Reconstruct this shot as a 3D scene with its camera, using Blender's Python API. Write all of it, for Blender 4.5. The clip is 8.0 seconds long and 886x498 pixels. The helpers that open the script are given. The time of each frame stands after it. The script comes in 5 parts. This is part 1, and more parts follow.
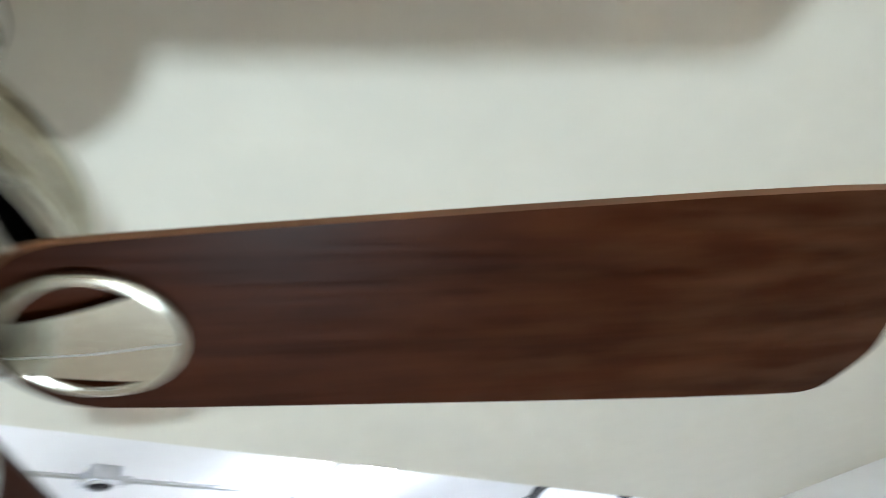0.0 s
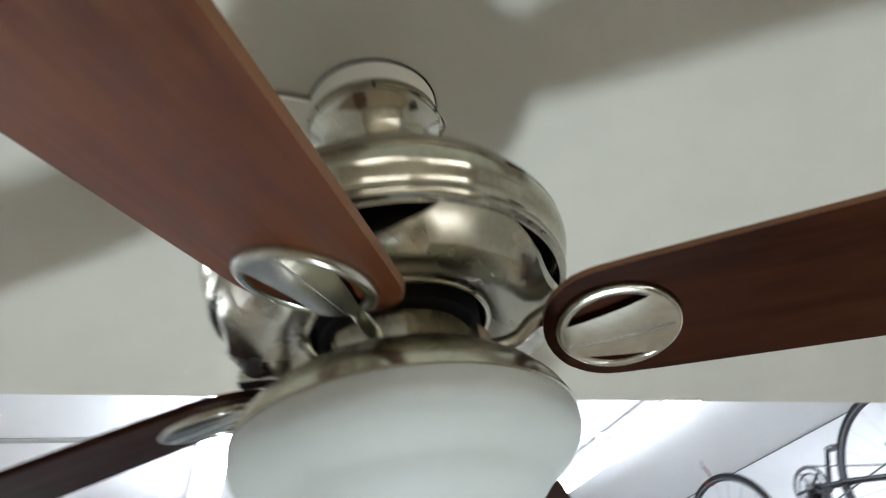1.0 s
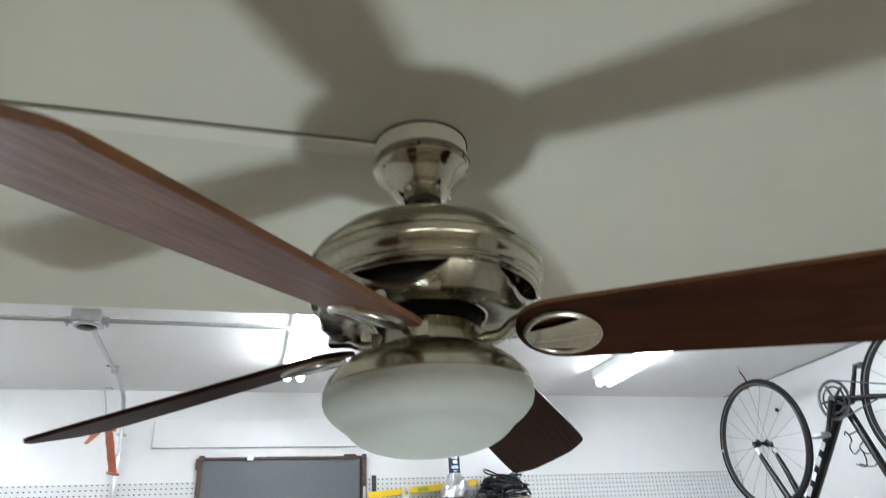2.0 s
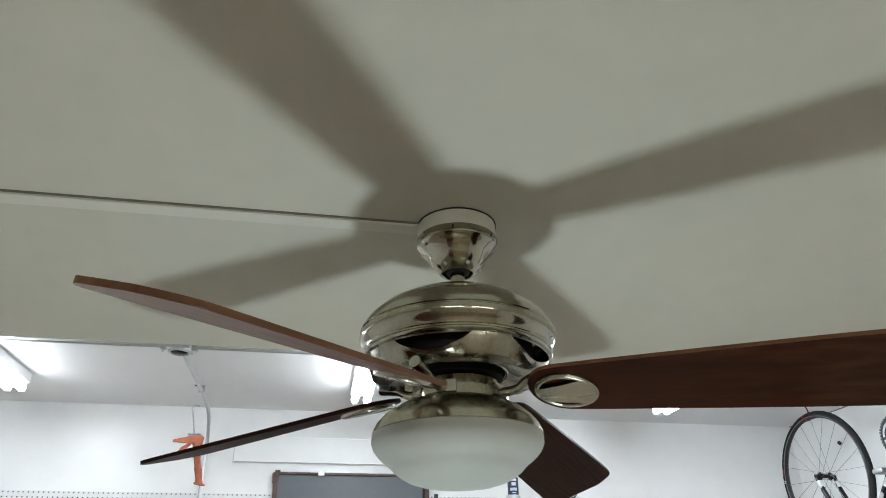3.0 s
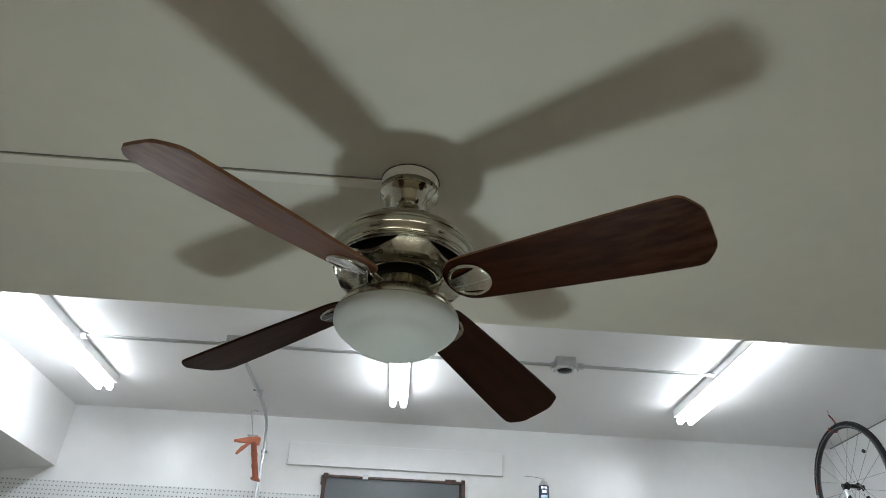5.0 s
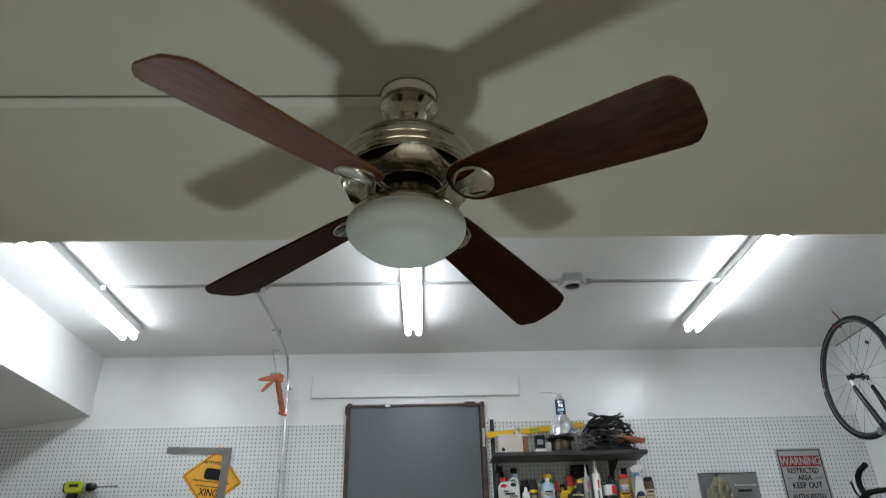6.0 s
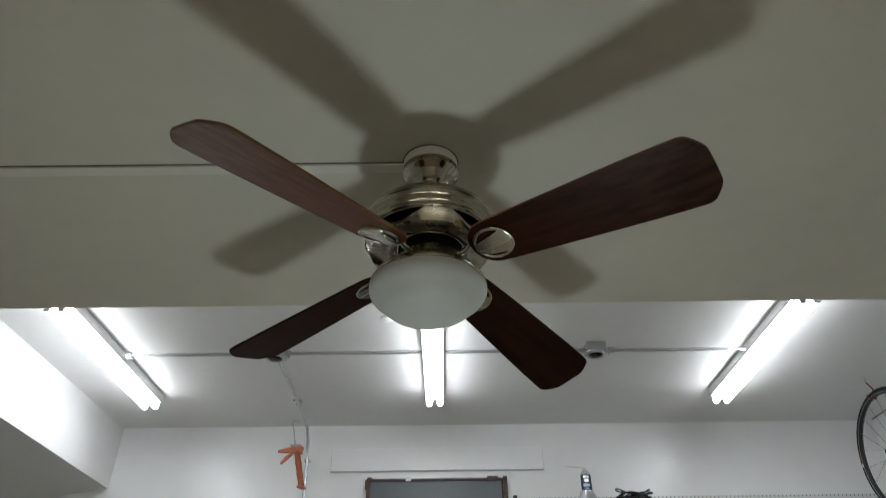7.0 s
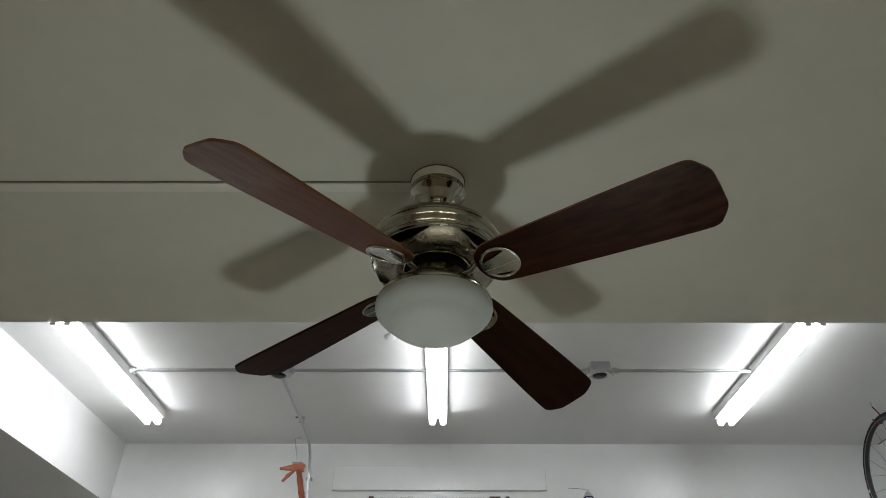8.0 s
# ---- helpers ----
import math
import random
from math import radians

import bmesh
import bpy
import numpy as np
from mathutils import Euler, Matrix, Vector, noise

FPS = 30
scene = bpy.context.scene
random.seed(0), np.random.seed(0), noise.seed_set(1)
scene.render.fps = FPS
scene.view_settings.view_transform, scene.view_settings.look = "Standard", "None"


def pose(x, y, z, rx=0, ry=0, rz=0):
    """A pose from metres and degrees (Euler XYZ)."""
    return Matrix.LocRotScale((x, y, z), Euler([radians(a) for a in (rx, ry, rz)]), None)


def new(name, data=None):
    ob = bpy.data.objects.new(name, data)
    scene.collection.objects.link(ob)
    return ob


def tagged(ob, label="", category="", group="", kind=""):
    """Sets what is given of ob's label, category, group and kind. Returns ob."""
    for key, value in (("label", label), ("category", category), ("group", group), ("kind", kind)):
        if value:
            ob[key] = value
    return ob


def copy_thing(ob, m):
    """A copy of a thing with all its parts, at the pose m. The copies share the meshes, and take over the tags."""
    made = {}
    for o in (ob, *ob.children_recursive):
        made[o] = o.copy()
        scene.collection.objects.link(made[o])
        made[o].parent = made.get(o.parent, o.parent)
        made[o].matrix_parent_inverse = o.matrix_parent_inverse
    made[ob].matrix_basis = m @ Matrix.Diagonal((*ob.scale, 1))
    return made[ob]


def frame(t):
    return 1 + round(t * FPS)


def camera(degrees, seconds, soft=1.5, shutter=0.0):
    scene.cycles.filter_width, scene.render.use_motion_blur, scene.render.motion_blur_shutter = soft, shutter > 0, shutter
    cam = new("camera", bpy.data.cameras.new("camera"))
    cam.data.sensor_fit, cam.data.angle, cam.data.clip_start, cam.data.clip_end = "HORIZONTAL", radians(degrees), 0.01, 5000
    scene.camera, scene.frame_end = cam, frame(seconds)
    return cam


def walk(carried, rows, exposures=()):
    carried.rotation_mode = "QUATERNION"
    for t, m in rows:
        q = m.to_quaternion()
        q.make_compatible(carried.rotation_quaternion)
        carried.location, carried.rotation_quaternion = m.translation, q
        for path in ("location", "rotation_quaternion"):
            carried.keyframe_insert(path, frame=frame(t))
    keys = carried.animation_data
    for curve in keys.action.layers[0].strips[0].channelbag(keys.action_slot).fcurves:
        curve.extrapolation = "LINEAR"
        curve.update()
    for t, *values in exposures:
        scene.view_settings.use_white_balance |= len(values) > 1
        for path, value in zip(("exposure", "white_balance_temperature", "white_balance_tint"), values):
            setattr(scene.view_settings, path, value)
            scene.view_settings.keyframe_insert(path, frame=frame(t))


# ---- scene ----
LENS = 66.80
# seconds, x, y, z, then the turns in degrees (Euler XYZ)
PATH = [
    (0, 0.0345, -0.4461, 2.2022, 126.70, 10.59, -42.14),
    (0.3, -0.0875, -0.4141, 2.1878, 126.88, 9.80, -32.93),
    (0.5, -0.1238, -0.3990, 2.1895, 126.74, 9.85, -26.63),
    (0.6, -0.1352, -0.3974, 2.1873, 126.45, 9.12, -25.09),
    (0.9, -0.1672, -0.4429, 2.1787, 126.05, 8.03, -21.74),
    (1, -0.1840, -0.4826, 2.1740, 126.04, 8.38, -19.75),
    (1.2, -0.2087, -0.5881, 2.1626, 120.77, 7.72, -15.53),
    (1.5, -0.2276, -0.6945, 2.1578, 115.86, 8.05, -12.73),
    (1.8, -0.2199, -0.7763, 2.1529, 115.69, 5.93, -13.66),
    (2, -0.2321, -0.8276, 2.1447, 116.28, 3.27, -15.31),
    (2.2, -0.2449, -0.8914, 2.1558, 117.54, 3.05, -13.55),
    (3.5, -0.1471, -1.1451, 2.0660, 117.44, 0.31, -7.84),
    (4, -0.0310, -1.2372, 1.9522, 117.15, 2.15, -4.25),
    (4.2, -0.0219, -1.2347, 1.9033, 118.29, 0.30, -3.64),
    (5.3, 0.0336, -1.3156, 1.6471, 123.69, -2.25, -3.99),
    (5.5, 0.0339, -1.3146, 1.6233, 122.54, 0.79, -1.94),
    (6, 0.0208, -1.3104, 1.5977, 118.35, 1.40, -1.35),
    (6.5, 0.0123, -1.3195, 1.5666, 117.11, 0.35, -0.84),
    (7, 0.0195, -1.3147, 1.5608, 124.67, 0.57, 0.26),
    (7.5, 0.0152, -1.3248, 1.5615, 125.89, -0.15, 0.30),
    (8, 0.0136, -1.3253, 1.5573, 126.18, -0.16, 0.15),
]
EXPOSURES = [(0.0, 2.2, 5800, 12), (0.5, 1.82, 5880, 12.5), (1.0, 1.64, 5950, 13), (1.5, 1.4, 5950, 12), (2.0, 1.14, 6200, 11), (3.5, 1.04, 6250, 10), (4.2, 0.95, 6250, 10), (5.5, 0.42, 6300, 10), (6.5, 0.26, 6350, 10), (7.0, 0.1, 6450, 10), (8.0, 0.05, 6550, 10)]
cam = camera(LENS, 8.0, soft=0.7, shutter=0.5)
walk(cam, [(t, pose(*row)) for t, *row in PATH], EXPOSURES)

# ---- light ----
CEIL = 2.74        # low ceiling that carries the fan
HIGH = 3.172       # raised ceiling over the workbench
WALL = 3.113       # back wall
EDGE = 0.732       # where the low ceiling ends
LEFT = -2.148       # face of the boxed-in soffit
RIGHT = 2.92
TUBE = 17.7

world = bpy.data.worlds.new("world")
scene.world = world
world.use_nodes = True
world.node_tree.nodes["Background"].inputs[0].default_value = (0.9, 0.95, 1, 1)
world.node_tree.nodes["Background"].inputs[1].default_value = 0.02


def area_lamp(name, m, size, power, colour):
    data = bpy.data.lights.new(name, "AREA")
    data.shape, data.size, data.energy, data.color = "DISK", size, power, colour
    ob = new(name, data)
    ob.matrix_world = m
    return ob


# a bench lamp below the fan, which throws the shadows of the blades on the ceiling
area_lamp("bench_lamp", pose(-0.005, 0.0, 0.86, 180), 0.25, 5.3, (0.87, 1.0, 0.98))


# ---- materials ----
def mat(name, colour, rough=0.5, metal=0.0, vary=0.12, scale=12.0, bump=0.0, bump_scale=120.0, spec=0.5, coat=0.0):
    m = bpy.data.materials.new(name)
    m.use_nodes = True
    n, l = m.node_tree.nodes, m.node_tree.links
    b = n["Principled BSDF"]
    b.inputs["Metallic"].default_value = metal
    b.inputs["Specular IOR Level"].default_value = spec
    b.inputs["Coat Weight"].default_value = coat
    co = n.new("ShaderNodeTexCoord")
    a = n.new("ShaderNodeTexNoise")
    a.inputs["Scale"].default_value, a.inputs["Detail"].default_value = scale, 4
    c = n.new("ShaderNodeTexNoise")
    c.inputs["Scale"].default_value, c.inputs["Detail"].default_value = scale * 9, 2
    l.new(co.outputs["Object"], a.inputs["Vector"])
    l.new(co.outputs["Object"], c.inputs["Vector"])
    mix = n.new("ShaderNodeMath")
    mix.operation = "ADD"
    l.new(a.outputs["Fac"], mix.inputs[0])
    l.new(c.outputs["Fac"], mix.inputs[1])
    ramp = n.new("ShaderNodeMapRange")
    ramp.inputs["From Min"].default_value, ramp.inputs["From Max"].default_value = 0.6, 1.4
    ramp.inputs["To Min"].default_value, ramp.inputs["To Max"].default_value = 1 - vary, 1 + vary
    l.new(mix.outputs[0], ramp.inputs["Value"])
    mul = n.new("ShaderNodeVectorMath")
    mul.operation = "SCALE"
    mul.inputs[0].default_value = colour
    l.new(ramp.outputs[0], mul.inputs["Scale"])
    l.new(mul.outputs[0], b.inputs["Base Color"])
    rr = n.new("ShaderNodeMapRange")
    rr.inputs["To Min"].default_value, rr.inputs["To Max"].default_value = max(0.02, rough * 0.8), min(1, rough * 1.2)
    l.new(a.outputs["Fac"], rr.inputs["Value"])
    l.new(rr.outputs[0], b.inputs["Roughness"])
    if bump:
        t = n.new("ShaderNodeTexNoise")
        t.inputs["Scale"].default_value, t.inputs["Detail"].default_value = bump_scale, 5
        l.new(co.outputs["Object"], t.inputs["Vector"])
        bp = n.new("ShaderNodeBump")
        bp.inputs["Strength"].default_value, bp.inputs["Distance"].default_value = bump, 0.002
        l.new(t.outputs["Fac"], bp.inputs["Height"])
        l.new(bp.outputs[0], b.inputs["Normal"])
    return m


def wood(name, dark, light, rough, stretch=(3, 40, 40), spec=0.4, sheen=0.0):
    """Veneer with long grain along local x; a pale reflected sheen is painted in scuffed patches towards the far end.
    """
    m = bpy.data.materials.new(name)
    m.use_nodes = True
    n, l = m.node_tree.nodes, m.node_tree.links
    b = n["Principled BSDF"]
    co, mp = n.new("ShaderNodeTexCoord"), n.new("ShaderNodeMapping")
    info = n.new("ShaderNodeObjectInfo")
    shift = n.new("ShaderNodeVectorMath")
    shift.operation = "SCALE"
    shift.inputs[0].default_value = (7, 3, 5)
    l.new(info.outputs["Random"], shift.inputs["Scale"])
    l.new(shift.outputs[0], mp.inputs["Location"])
    mp.inputs["Scale"].default_value = stretch
    l.new(co.outputs["Object"], mp.inputs["Vector"])
    a = n.new("ShaderNodeTexNoise")
    a.inputs["Scale"].default_value, a.inputs["Detail"].default_value, a.inputs["Distortion"].default_value = 1.0, 6, 0.6
    l.new(mp.outputs[0], a.inputs["Vector"])
    mp2 = n.new("ShaderNodeMapping")
    mp2.inputs["Scale"].default_value = (stretch[0] * 2.5, stretch[1] * 6, stretch[2] * 6)
    l.new(co.outputs["Object"], mp2.inputs["Vector"])
    c = n.new("ShaderNodeTexNoise")
    c.inputs["Scale"].default_value, c.inputs["Detail"].default_value = 1.0, 3
    l.new(mp2.outputs[0], c.inputs["Vector"])
    add = n.new("ShaderNodeMath")
    add.operation = "MULTIPLY_ADD"
    add.inputs[1].default_value = 0.28
    l.new(c.outputs["Fac"], add.inputs[0])
    l.new(a.outputs["Fac"], add.inputs[2])
    ramp = n.new("ShaderNodeValToRGB")
    ramp.color_ramp.elements[0].position, ramp.color_ramp.elements[0].color = 0.40, (*dark, 1)
    ramp.color_ramp.elements[1].position, ramp.color_ramp.elements[1].color = 0.86, (*light, 1)
    l.new(add.outputs[0], ramp.inputs["Fac"])
    b.inputs["Specular IOR Level"].default_value = spec
    gloss = n.new("ShaderNodeMapRange")
    gloss.inputs["From Min"].default_value, gloss.inputs["From Max"].default_value = 0.35, 0.65
    gloss.inputs["To Min"].default_value, gloss.inputs["To Max"].default_value = rough - 0.03, rough + 0.06
    l.new(c.outputs["Fac"], gloss.inputs["Value"])
    l.new(gloss.outputs[0], b.inputs["Roughness"])
    # blotches of darker stain in the veneer
    blot = n.new("ShaderNodeTexNoise")
    blot.inputs["Scale"].default_value, blot.inputs["Detail"].default_value = 1.0, 7
    mp3 = n.new("ShaderNodeMapping")
    mp3.inputs["Scale"].default_value = (16, 62, 62)
    l.new(co.outputs["Object"], mp3.inputs["Vector"])
    l.new(mp3.outputs[0], blot.inputs["Vector"])
    shade = n.new("ShaderNodeMapRange")
    shade.inputs["From Min"].default_value, shade.inputs["From Max"].default_value = 0.35, 0.65
    shade.inputs["To Min"].default_value, shade.inputs["To Max"].default_value = 0.88, 1.12
    l.new(blot.outputs["Fac"], shade.inputs["Value"])
    stain = n.new("ShaderNodeVectorMath")
    stain.operation = "SCALE"
    l.new(ramp.outputs[0], stain.inputs[0])
    l.new(shade.outputs[0], stain.inputs["Scale"])
    # pale tint growing towards the tip, painting in a grazing reflection
    sep, far, sheen_mask = n.new("ShaderNodeSeparateXYZ"), n.new("ShaderNodeMapRange"), n.new("ShaderNodeMath")
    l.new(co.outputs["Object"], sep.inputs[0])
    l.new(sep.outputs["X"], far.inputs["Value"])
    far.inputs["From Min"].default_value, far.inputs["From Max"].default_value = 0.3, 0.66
    far.inputs["To Max"].default_value = sheen
    sheen_mask.operation = "MULTIPLY"
    l.new(far.outputs[0], sheen_mask.inputs[0])
    # the stain blotches break the painted sheen into patches
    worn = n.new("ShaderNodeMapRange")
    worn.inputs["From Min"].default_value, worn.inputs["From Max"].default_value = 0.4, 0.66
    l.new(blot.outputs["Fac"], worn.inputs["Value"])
    l.new(worn.outputs[0], sheen_mask.inputs[1])
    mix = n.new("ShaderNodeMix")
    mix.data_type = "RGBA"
    l.new(sheen_mask.outputs[0], mix.inputs["Factor"])
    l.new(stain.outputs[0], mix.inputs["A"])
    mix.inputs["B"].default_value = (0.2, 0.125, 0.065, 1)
    l.new(mix.outputs["Result"], b.inputs["Base Color"])
    bp = n.new("ShaderNodeBump")
    bp.inputs["Strength"].default_value, bp.inputs["Distance"].default_value = 0.08, 0.001
    l.new(c.outputs["Fac"], bp.inputs["Height"])
    l.new(bp.outputs[0], b.inputs["Normal"])
    return m


def glow(name, colour, strength):
    m = bpy.data.materials.new(name)
    m.use_nodes = True
    b = m.node_tree.nodes["Principled BSDF"]
    b.inputs["Base Color"].default_value = (0.9, 0.9, 0.9, 1)
    b.inputs["Emission Color"].default_value = (*colour, 1)
    b.inputs["Emission Strength"].default_value = strength
    return m


def brushed(name, colour, rough):
    """Satin nickel, turned: fine streaks round the local z axis and cloudy handling marks."""
    m = mat(name, colour, rough, 1.0, 0.16, 22.0)
    n, l = m.node_tree.nodes, m.node_tree.links
    b = n["Principled BSDF"]
    co, mp, t = n.new("ShaderNodeTexCoord"), n.new("ShaderNodeMapping"), n.new("ShaderNodeTexNoise")
    mp.inputs["Scale"].default_value = (6, 6, 900)
    t.inputs["Scale"].default_value = 1.0
    l.new(co.outputs["Object"], mp.inputs["Vector"])
    l.new(mp.outputs[0], t.inputs["Vector"])
    bp = n.new("ShaderNodeBump")
    bp.inputs["Strength"].default_value, bp.inputs["Distance"].default_value = 0.12, 0.0006
    l.new(t.outputs["Fac"], bp.inputs["Height"])
    l.new(bp.outputs[0], b.inputs["Normal"])
    return m


def pegboard_material():
    """White-painted hardboard with holes every inch."""
    m = mat("pegboard_white", (0.74, 0.76, 0.77), 0.5, 0, 0.05, 3.0, 0.05)
    n, l = m.node_tree.nodes, m.node_tree.links
    b = n["Principled BSDF"]
    old = b.inputs["Base Color"].links[0].from_socket
    co, sep = n.new("ShaderNodeTexCoord"), n.new("ShaderNodeSeparateXYZ")
    l.new(co.outputs["Object"], sep.inputs[0])
    squares = []
    for axis in (0, 2):
        d = n.new("ShaderNodeMath")
        d.operation = "DIVIDE"
        d.inputs[1].default_value = 0.0254
        l.new(sep.outputs[axis], d.inputs[0])
        fr = n.new("ShaderNodeMath")
        fr.operation = "FRACT"
        l.new(d.outputs[0], fr.inputs[0])
        s = n.new("ShaderNodeMath")
        s.operation = "SUBTRACT"
        s.inputs[1].default_value = 0.5
        l.new(fr.outputs[0], s.inputs[0])
        p = n.new("ShaderNodeMath")
        p.operation = "MULTIPLY"
        l.new(s.outputs[0], p.inputs[0])
        l.new(s.outputs[0], p.inputs[1])
        squares.append(p)
    add = n.new("ShaderNodeMath")
    add.operation = "ADD"
    l.new(squares[0].outputs[0], add.inputs[0])
    l.new(squares[1].outputs[0], add.inputs[1])
    step = n.new("ShaderNodeMapRange")
    step.inputs["From Min"].default_value, step.inputs["From Max"].default_value = 0.014, 0.03
    l.new(add.outputs[0], step.inputs["Value"])
    mix = n.new("ShaderNodeMix")
    mix.data_type = "RGBA"
    mix.inputs["A"].default_value = (0.03, 0.03, 0.032, 1)
    l.new(step.outputs[0], mix.inputs["Factor"])
    l.new(old, mix.inputs["B"])
    l.new(mix.outputs["Result"], b.inputs["Base Color"])
    return m


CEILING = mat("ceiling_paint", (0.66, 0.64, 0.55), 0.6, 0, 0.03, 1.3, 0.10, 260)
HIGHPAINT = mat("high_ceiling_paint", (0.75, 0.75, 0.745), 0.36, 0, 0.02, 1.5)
WHITE = mat("gloss_white_wall", (0.85, 0.86, 0.865), 0.3, 0, 0.025, 1.2, 0.06, 40)
CONCRETE = mat("brown_grey_concrete", (0.37, 0.305, 0.225), 0.7, 0, 0.2, 2.0, 0.3, 60)
BEIGE = mat("beige_wall_paint", (0.62, 0.56, 0.46), 0.6, 0, 0.05, 1.5, 0.06, 40)
PEG = pegboard_material()
NICKEL = brushed("satin_nickel", (0.46, 0.44, 0.355), 0.11)
NICKEL_PAN = brushed("satin_nickel_pan", (0.52, 0.5, 0.41), 0.24)
NICKEL_DARK = brushed("satin_nickel_flat", (0.50, 0.485, 0.42), 0.2)
NICKEL_SOFT = brushed("satin_nickel_soft", (0.43, 0.41, 0.335), 0.27)
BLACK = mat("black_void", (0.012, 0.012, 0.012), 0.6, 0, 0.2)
RUBBER = mat("black_rubber", (0.011, 0.011, 0.012), 0.75, 0, 0.3, 60, spec=0.25)
BLACKGLOSS = mat("black_gloss", (0.012, 0.012, 0.013), 0.28, 0, 0.2, spec=0.3)
STEEL = mat("galvanised_steel", (0.55, 0.56, 0.57), 0.32, 1.0, 0.12, 30)
BLADE = wood("cherry_veneer", (0.0105, 0.0029, 0.0011), (0.024, 0.0064, 0.0024), 0.5, (3.0, 30, 30), 0.07)
# near blades: lighter copies of the veneer, with their sheen painted in
BLADETIPSHEEN = wood("cherry_veneer_tip_sheen", (0.0185, 0.0042, 0.0011), (0.044, 0.0106, 0.0026), 0.32, (3.0, 28, 28), 0.08, 0.11)
BLADESHEEN = wood("cherry_veneer_sheen", (0.056, 0.0135, 0.003), (0.1, 0.027, 0.006), 0.42, (3.0, 30, 30), 0.2, 0.4)
BLADEEDGE = wood("blade_edge", (0.11, 0.042, 0.015), (0.2, 0.085, 0.032), 0.5)
OPAL = mat("opal_glass", (0.50, 0.52, 0.485), 0.6, 0, 0.02, 6, 0, 60)
LAMP = glow("tube_light", (0.93, 0.97, 1.0), TUBE)
LAMP_OLD = glow("aged_tube_light", (1.0, 0.97, 0.88), 11.0)
FIXTURE = mat("white_enamel", (0.78, 0.78, 0.78), 0.35, 0, 0.04)


# ---- mesh tools ----
def mesh_ob(name, bm, material, smooth=None):
    bmesh.ops.recalc_face_normals(bm, faces=bm.faces)
    me = bpy.data.meshes.new(name)
    bm.to_mesh(me)
    bm.free()
    for m in material if isinstance(material, (list, tuple)) else [material]:
        me.materials.append(m)
    ob = new(name, me)
    if smooth is not None:
        me.polygons.foreach_set("use_smooth", [True] * len(me.polygons))
        me.set_sharp_from_angle(angle=radians(smooth))
    return ob


def part(name, bm, material, parent, label="", smooth=None, at=None):
    ob = mesh_ob(name, bm, material, smooth)
    ob.parent = parent
    if at is not None:
        ob.matrix_basis = at
    if label:
        tagged(ob, label)
    return ob


def thing(name, label, category, at=None, group="", kind=""):
    ob = new(name)
    ob.empty_display_size = 0.05
    if at is not None:
        ob.matrix_basis = at
    return tagged(ob, label, category, group, kind)


def box(bm, lo, hi, bevel=0.0, segments=2):
    r = bmesh.ops.create_cube(bm, size=1.0)
    c = [(a + b) / 2 for a, b in zip(lo, hi)]
    d = [abs(b - a) for a, b in zip(lo, hi)]
    bmesh.ops.transform(bm, matrix=Matrix.Translation(c) @ Matrix.Diagonal((*d, 1)), verts=r["verts"])
    if bevel:
        edges = list({e for v in r["verts"] for e in v.link_edges})
        bmesh.ops.bevel(bm, geom=edges, offset=bevel, segments=segments, profile=0.5, affect="EDGES")
    return bm


def boxed(lo, hi, bevel=0.0):
    return box(bmesh.new(), lo, hi, bevel)


def lathe(bm, profile, segments=48, axis=(0, 0)):
    """Turns (radius, height) pairs round the z axis."""
    rings = []
    for r, z in profile:
        if r < 1e-5:
            rings.append([bm.verts.new((axis[0], axis[1], z))])
        else:
            rings.append([bm.verts.new((axis[0] + r * math.cos(2 * math.pi * k / segments), axis[1] + r * math.sin(2 * math.pi * k / segments), z)) for k in range(segments)])
    for a, b in zip(rings, rings[1:]):
        for k in range(segments):
            j = (k + 1) % segments
            if len(a) == 1 and len(b) == 1:
                continue
            if len(a) == 1:
                bm.faces.new((a[0], b[k], b[j]))
            elif len(b) == 1:
                bm.faces.new((a[k], a[j], b[0]))
            else:
                bm.faces.new((a[k], a[j], b[j], b[k]))
    return bm


def turned(profile, segments=48):
    return lathe(bmesh.new(), profile, segments)


def tube(bm, points, radius, sides=8, closed=False):
    """A pipe along points; radius is a number or one for each point."""
    pts = [Vector(p) for p in points]
    rad = radius if isinstance(radius, (list, tuple)) else [radius] * len(pts)
    rings, up = [], None
    for i, p in enumerate(pts):
        if closed:
            d = pts[(i + 1) % len(pts)] - pts[i - 1]
        else:
            d = pts[min(i + 1, len(pts) - 1)] - pts[max(i - 1, 0)]
        d.normalize()
        if up is None:
            up = d.orthogonal().normalized()
        up = (up - d * up.dot(d))
        up = up.normalized() if up.length > 1e-6 else d.orthogonal().normalized()
        side = d.cross(up)
        rings.append([bm.verts.new(p + rad[i] * (math.cos(2 * math.pi * k / sides) * up + math.sin(2 * math.pi * k / sides) * side)) for k in range(sides)])
    n = len(rings)
    for i in range(n if closed else n - 1):
        a, b = rings[i], rings[(i + 1) % n]
        for k in range(sides):
            j = (k + 1) % sides
            bm.faces.new((a[k], a[j], b[j], b[k]))
    if not closed:
        bm.faces.new(rings[0])
        bm.faces.new(list(reversed(rings[-1])))
    return bm


def piped(points, radius, sides=8, closed=False):
    return tube(bmesh.new(), points, radius, sides, closed)


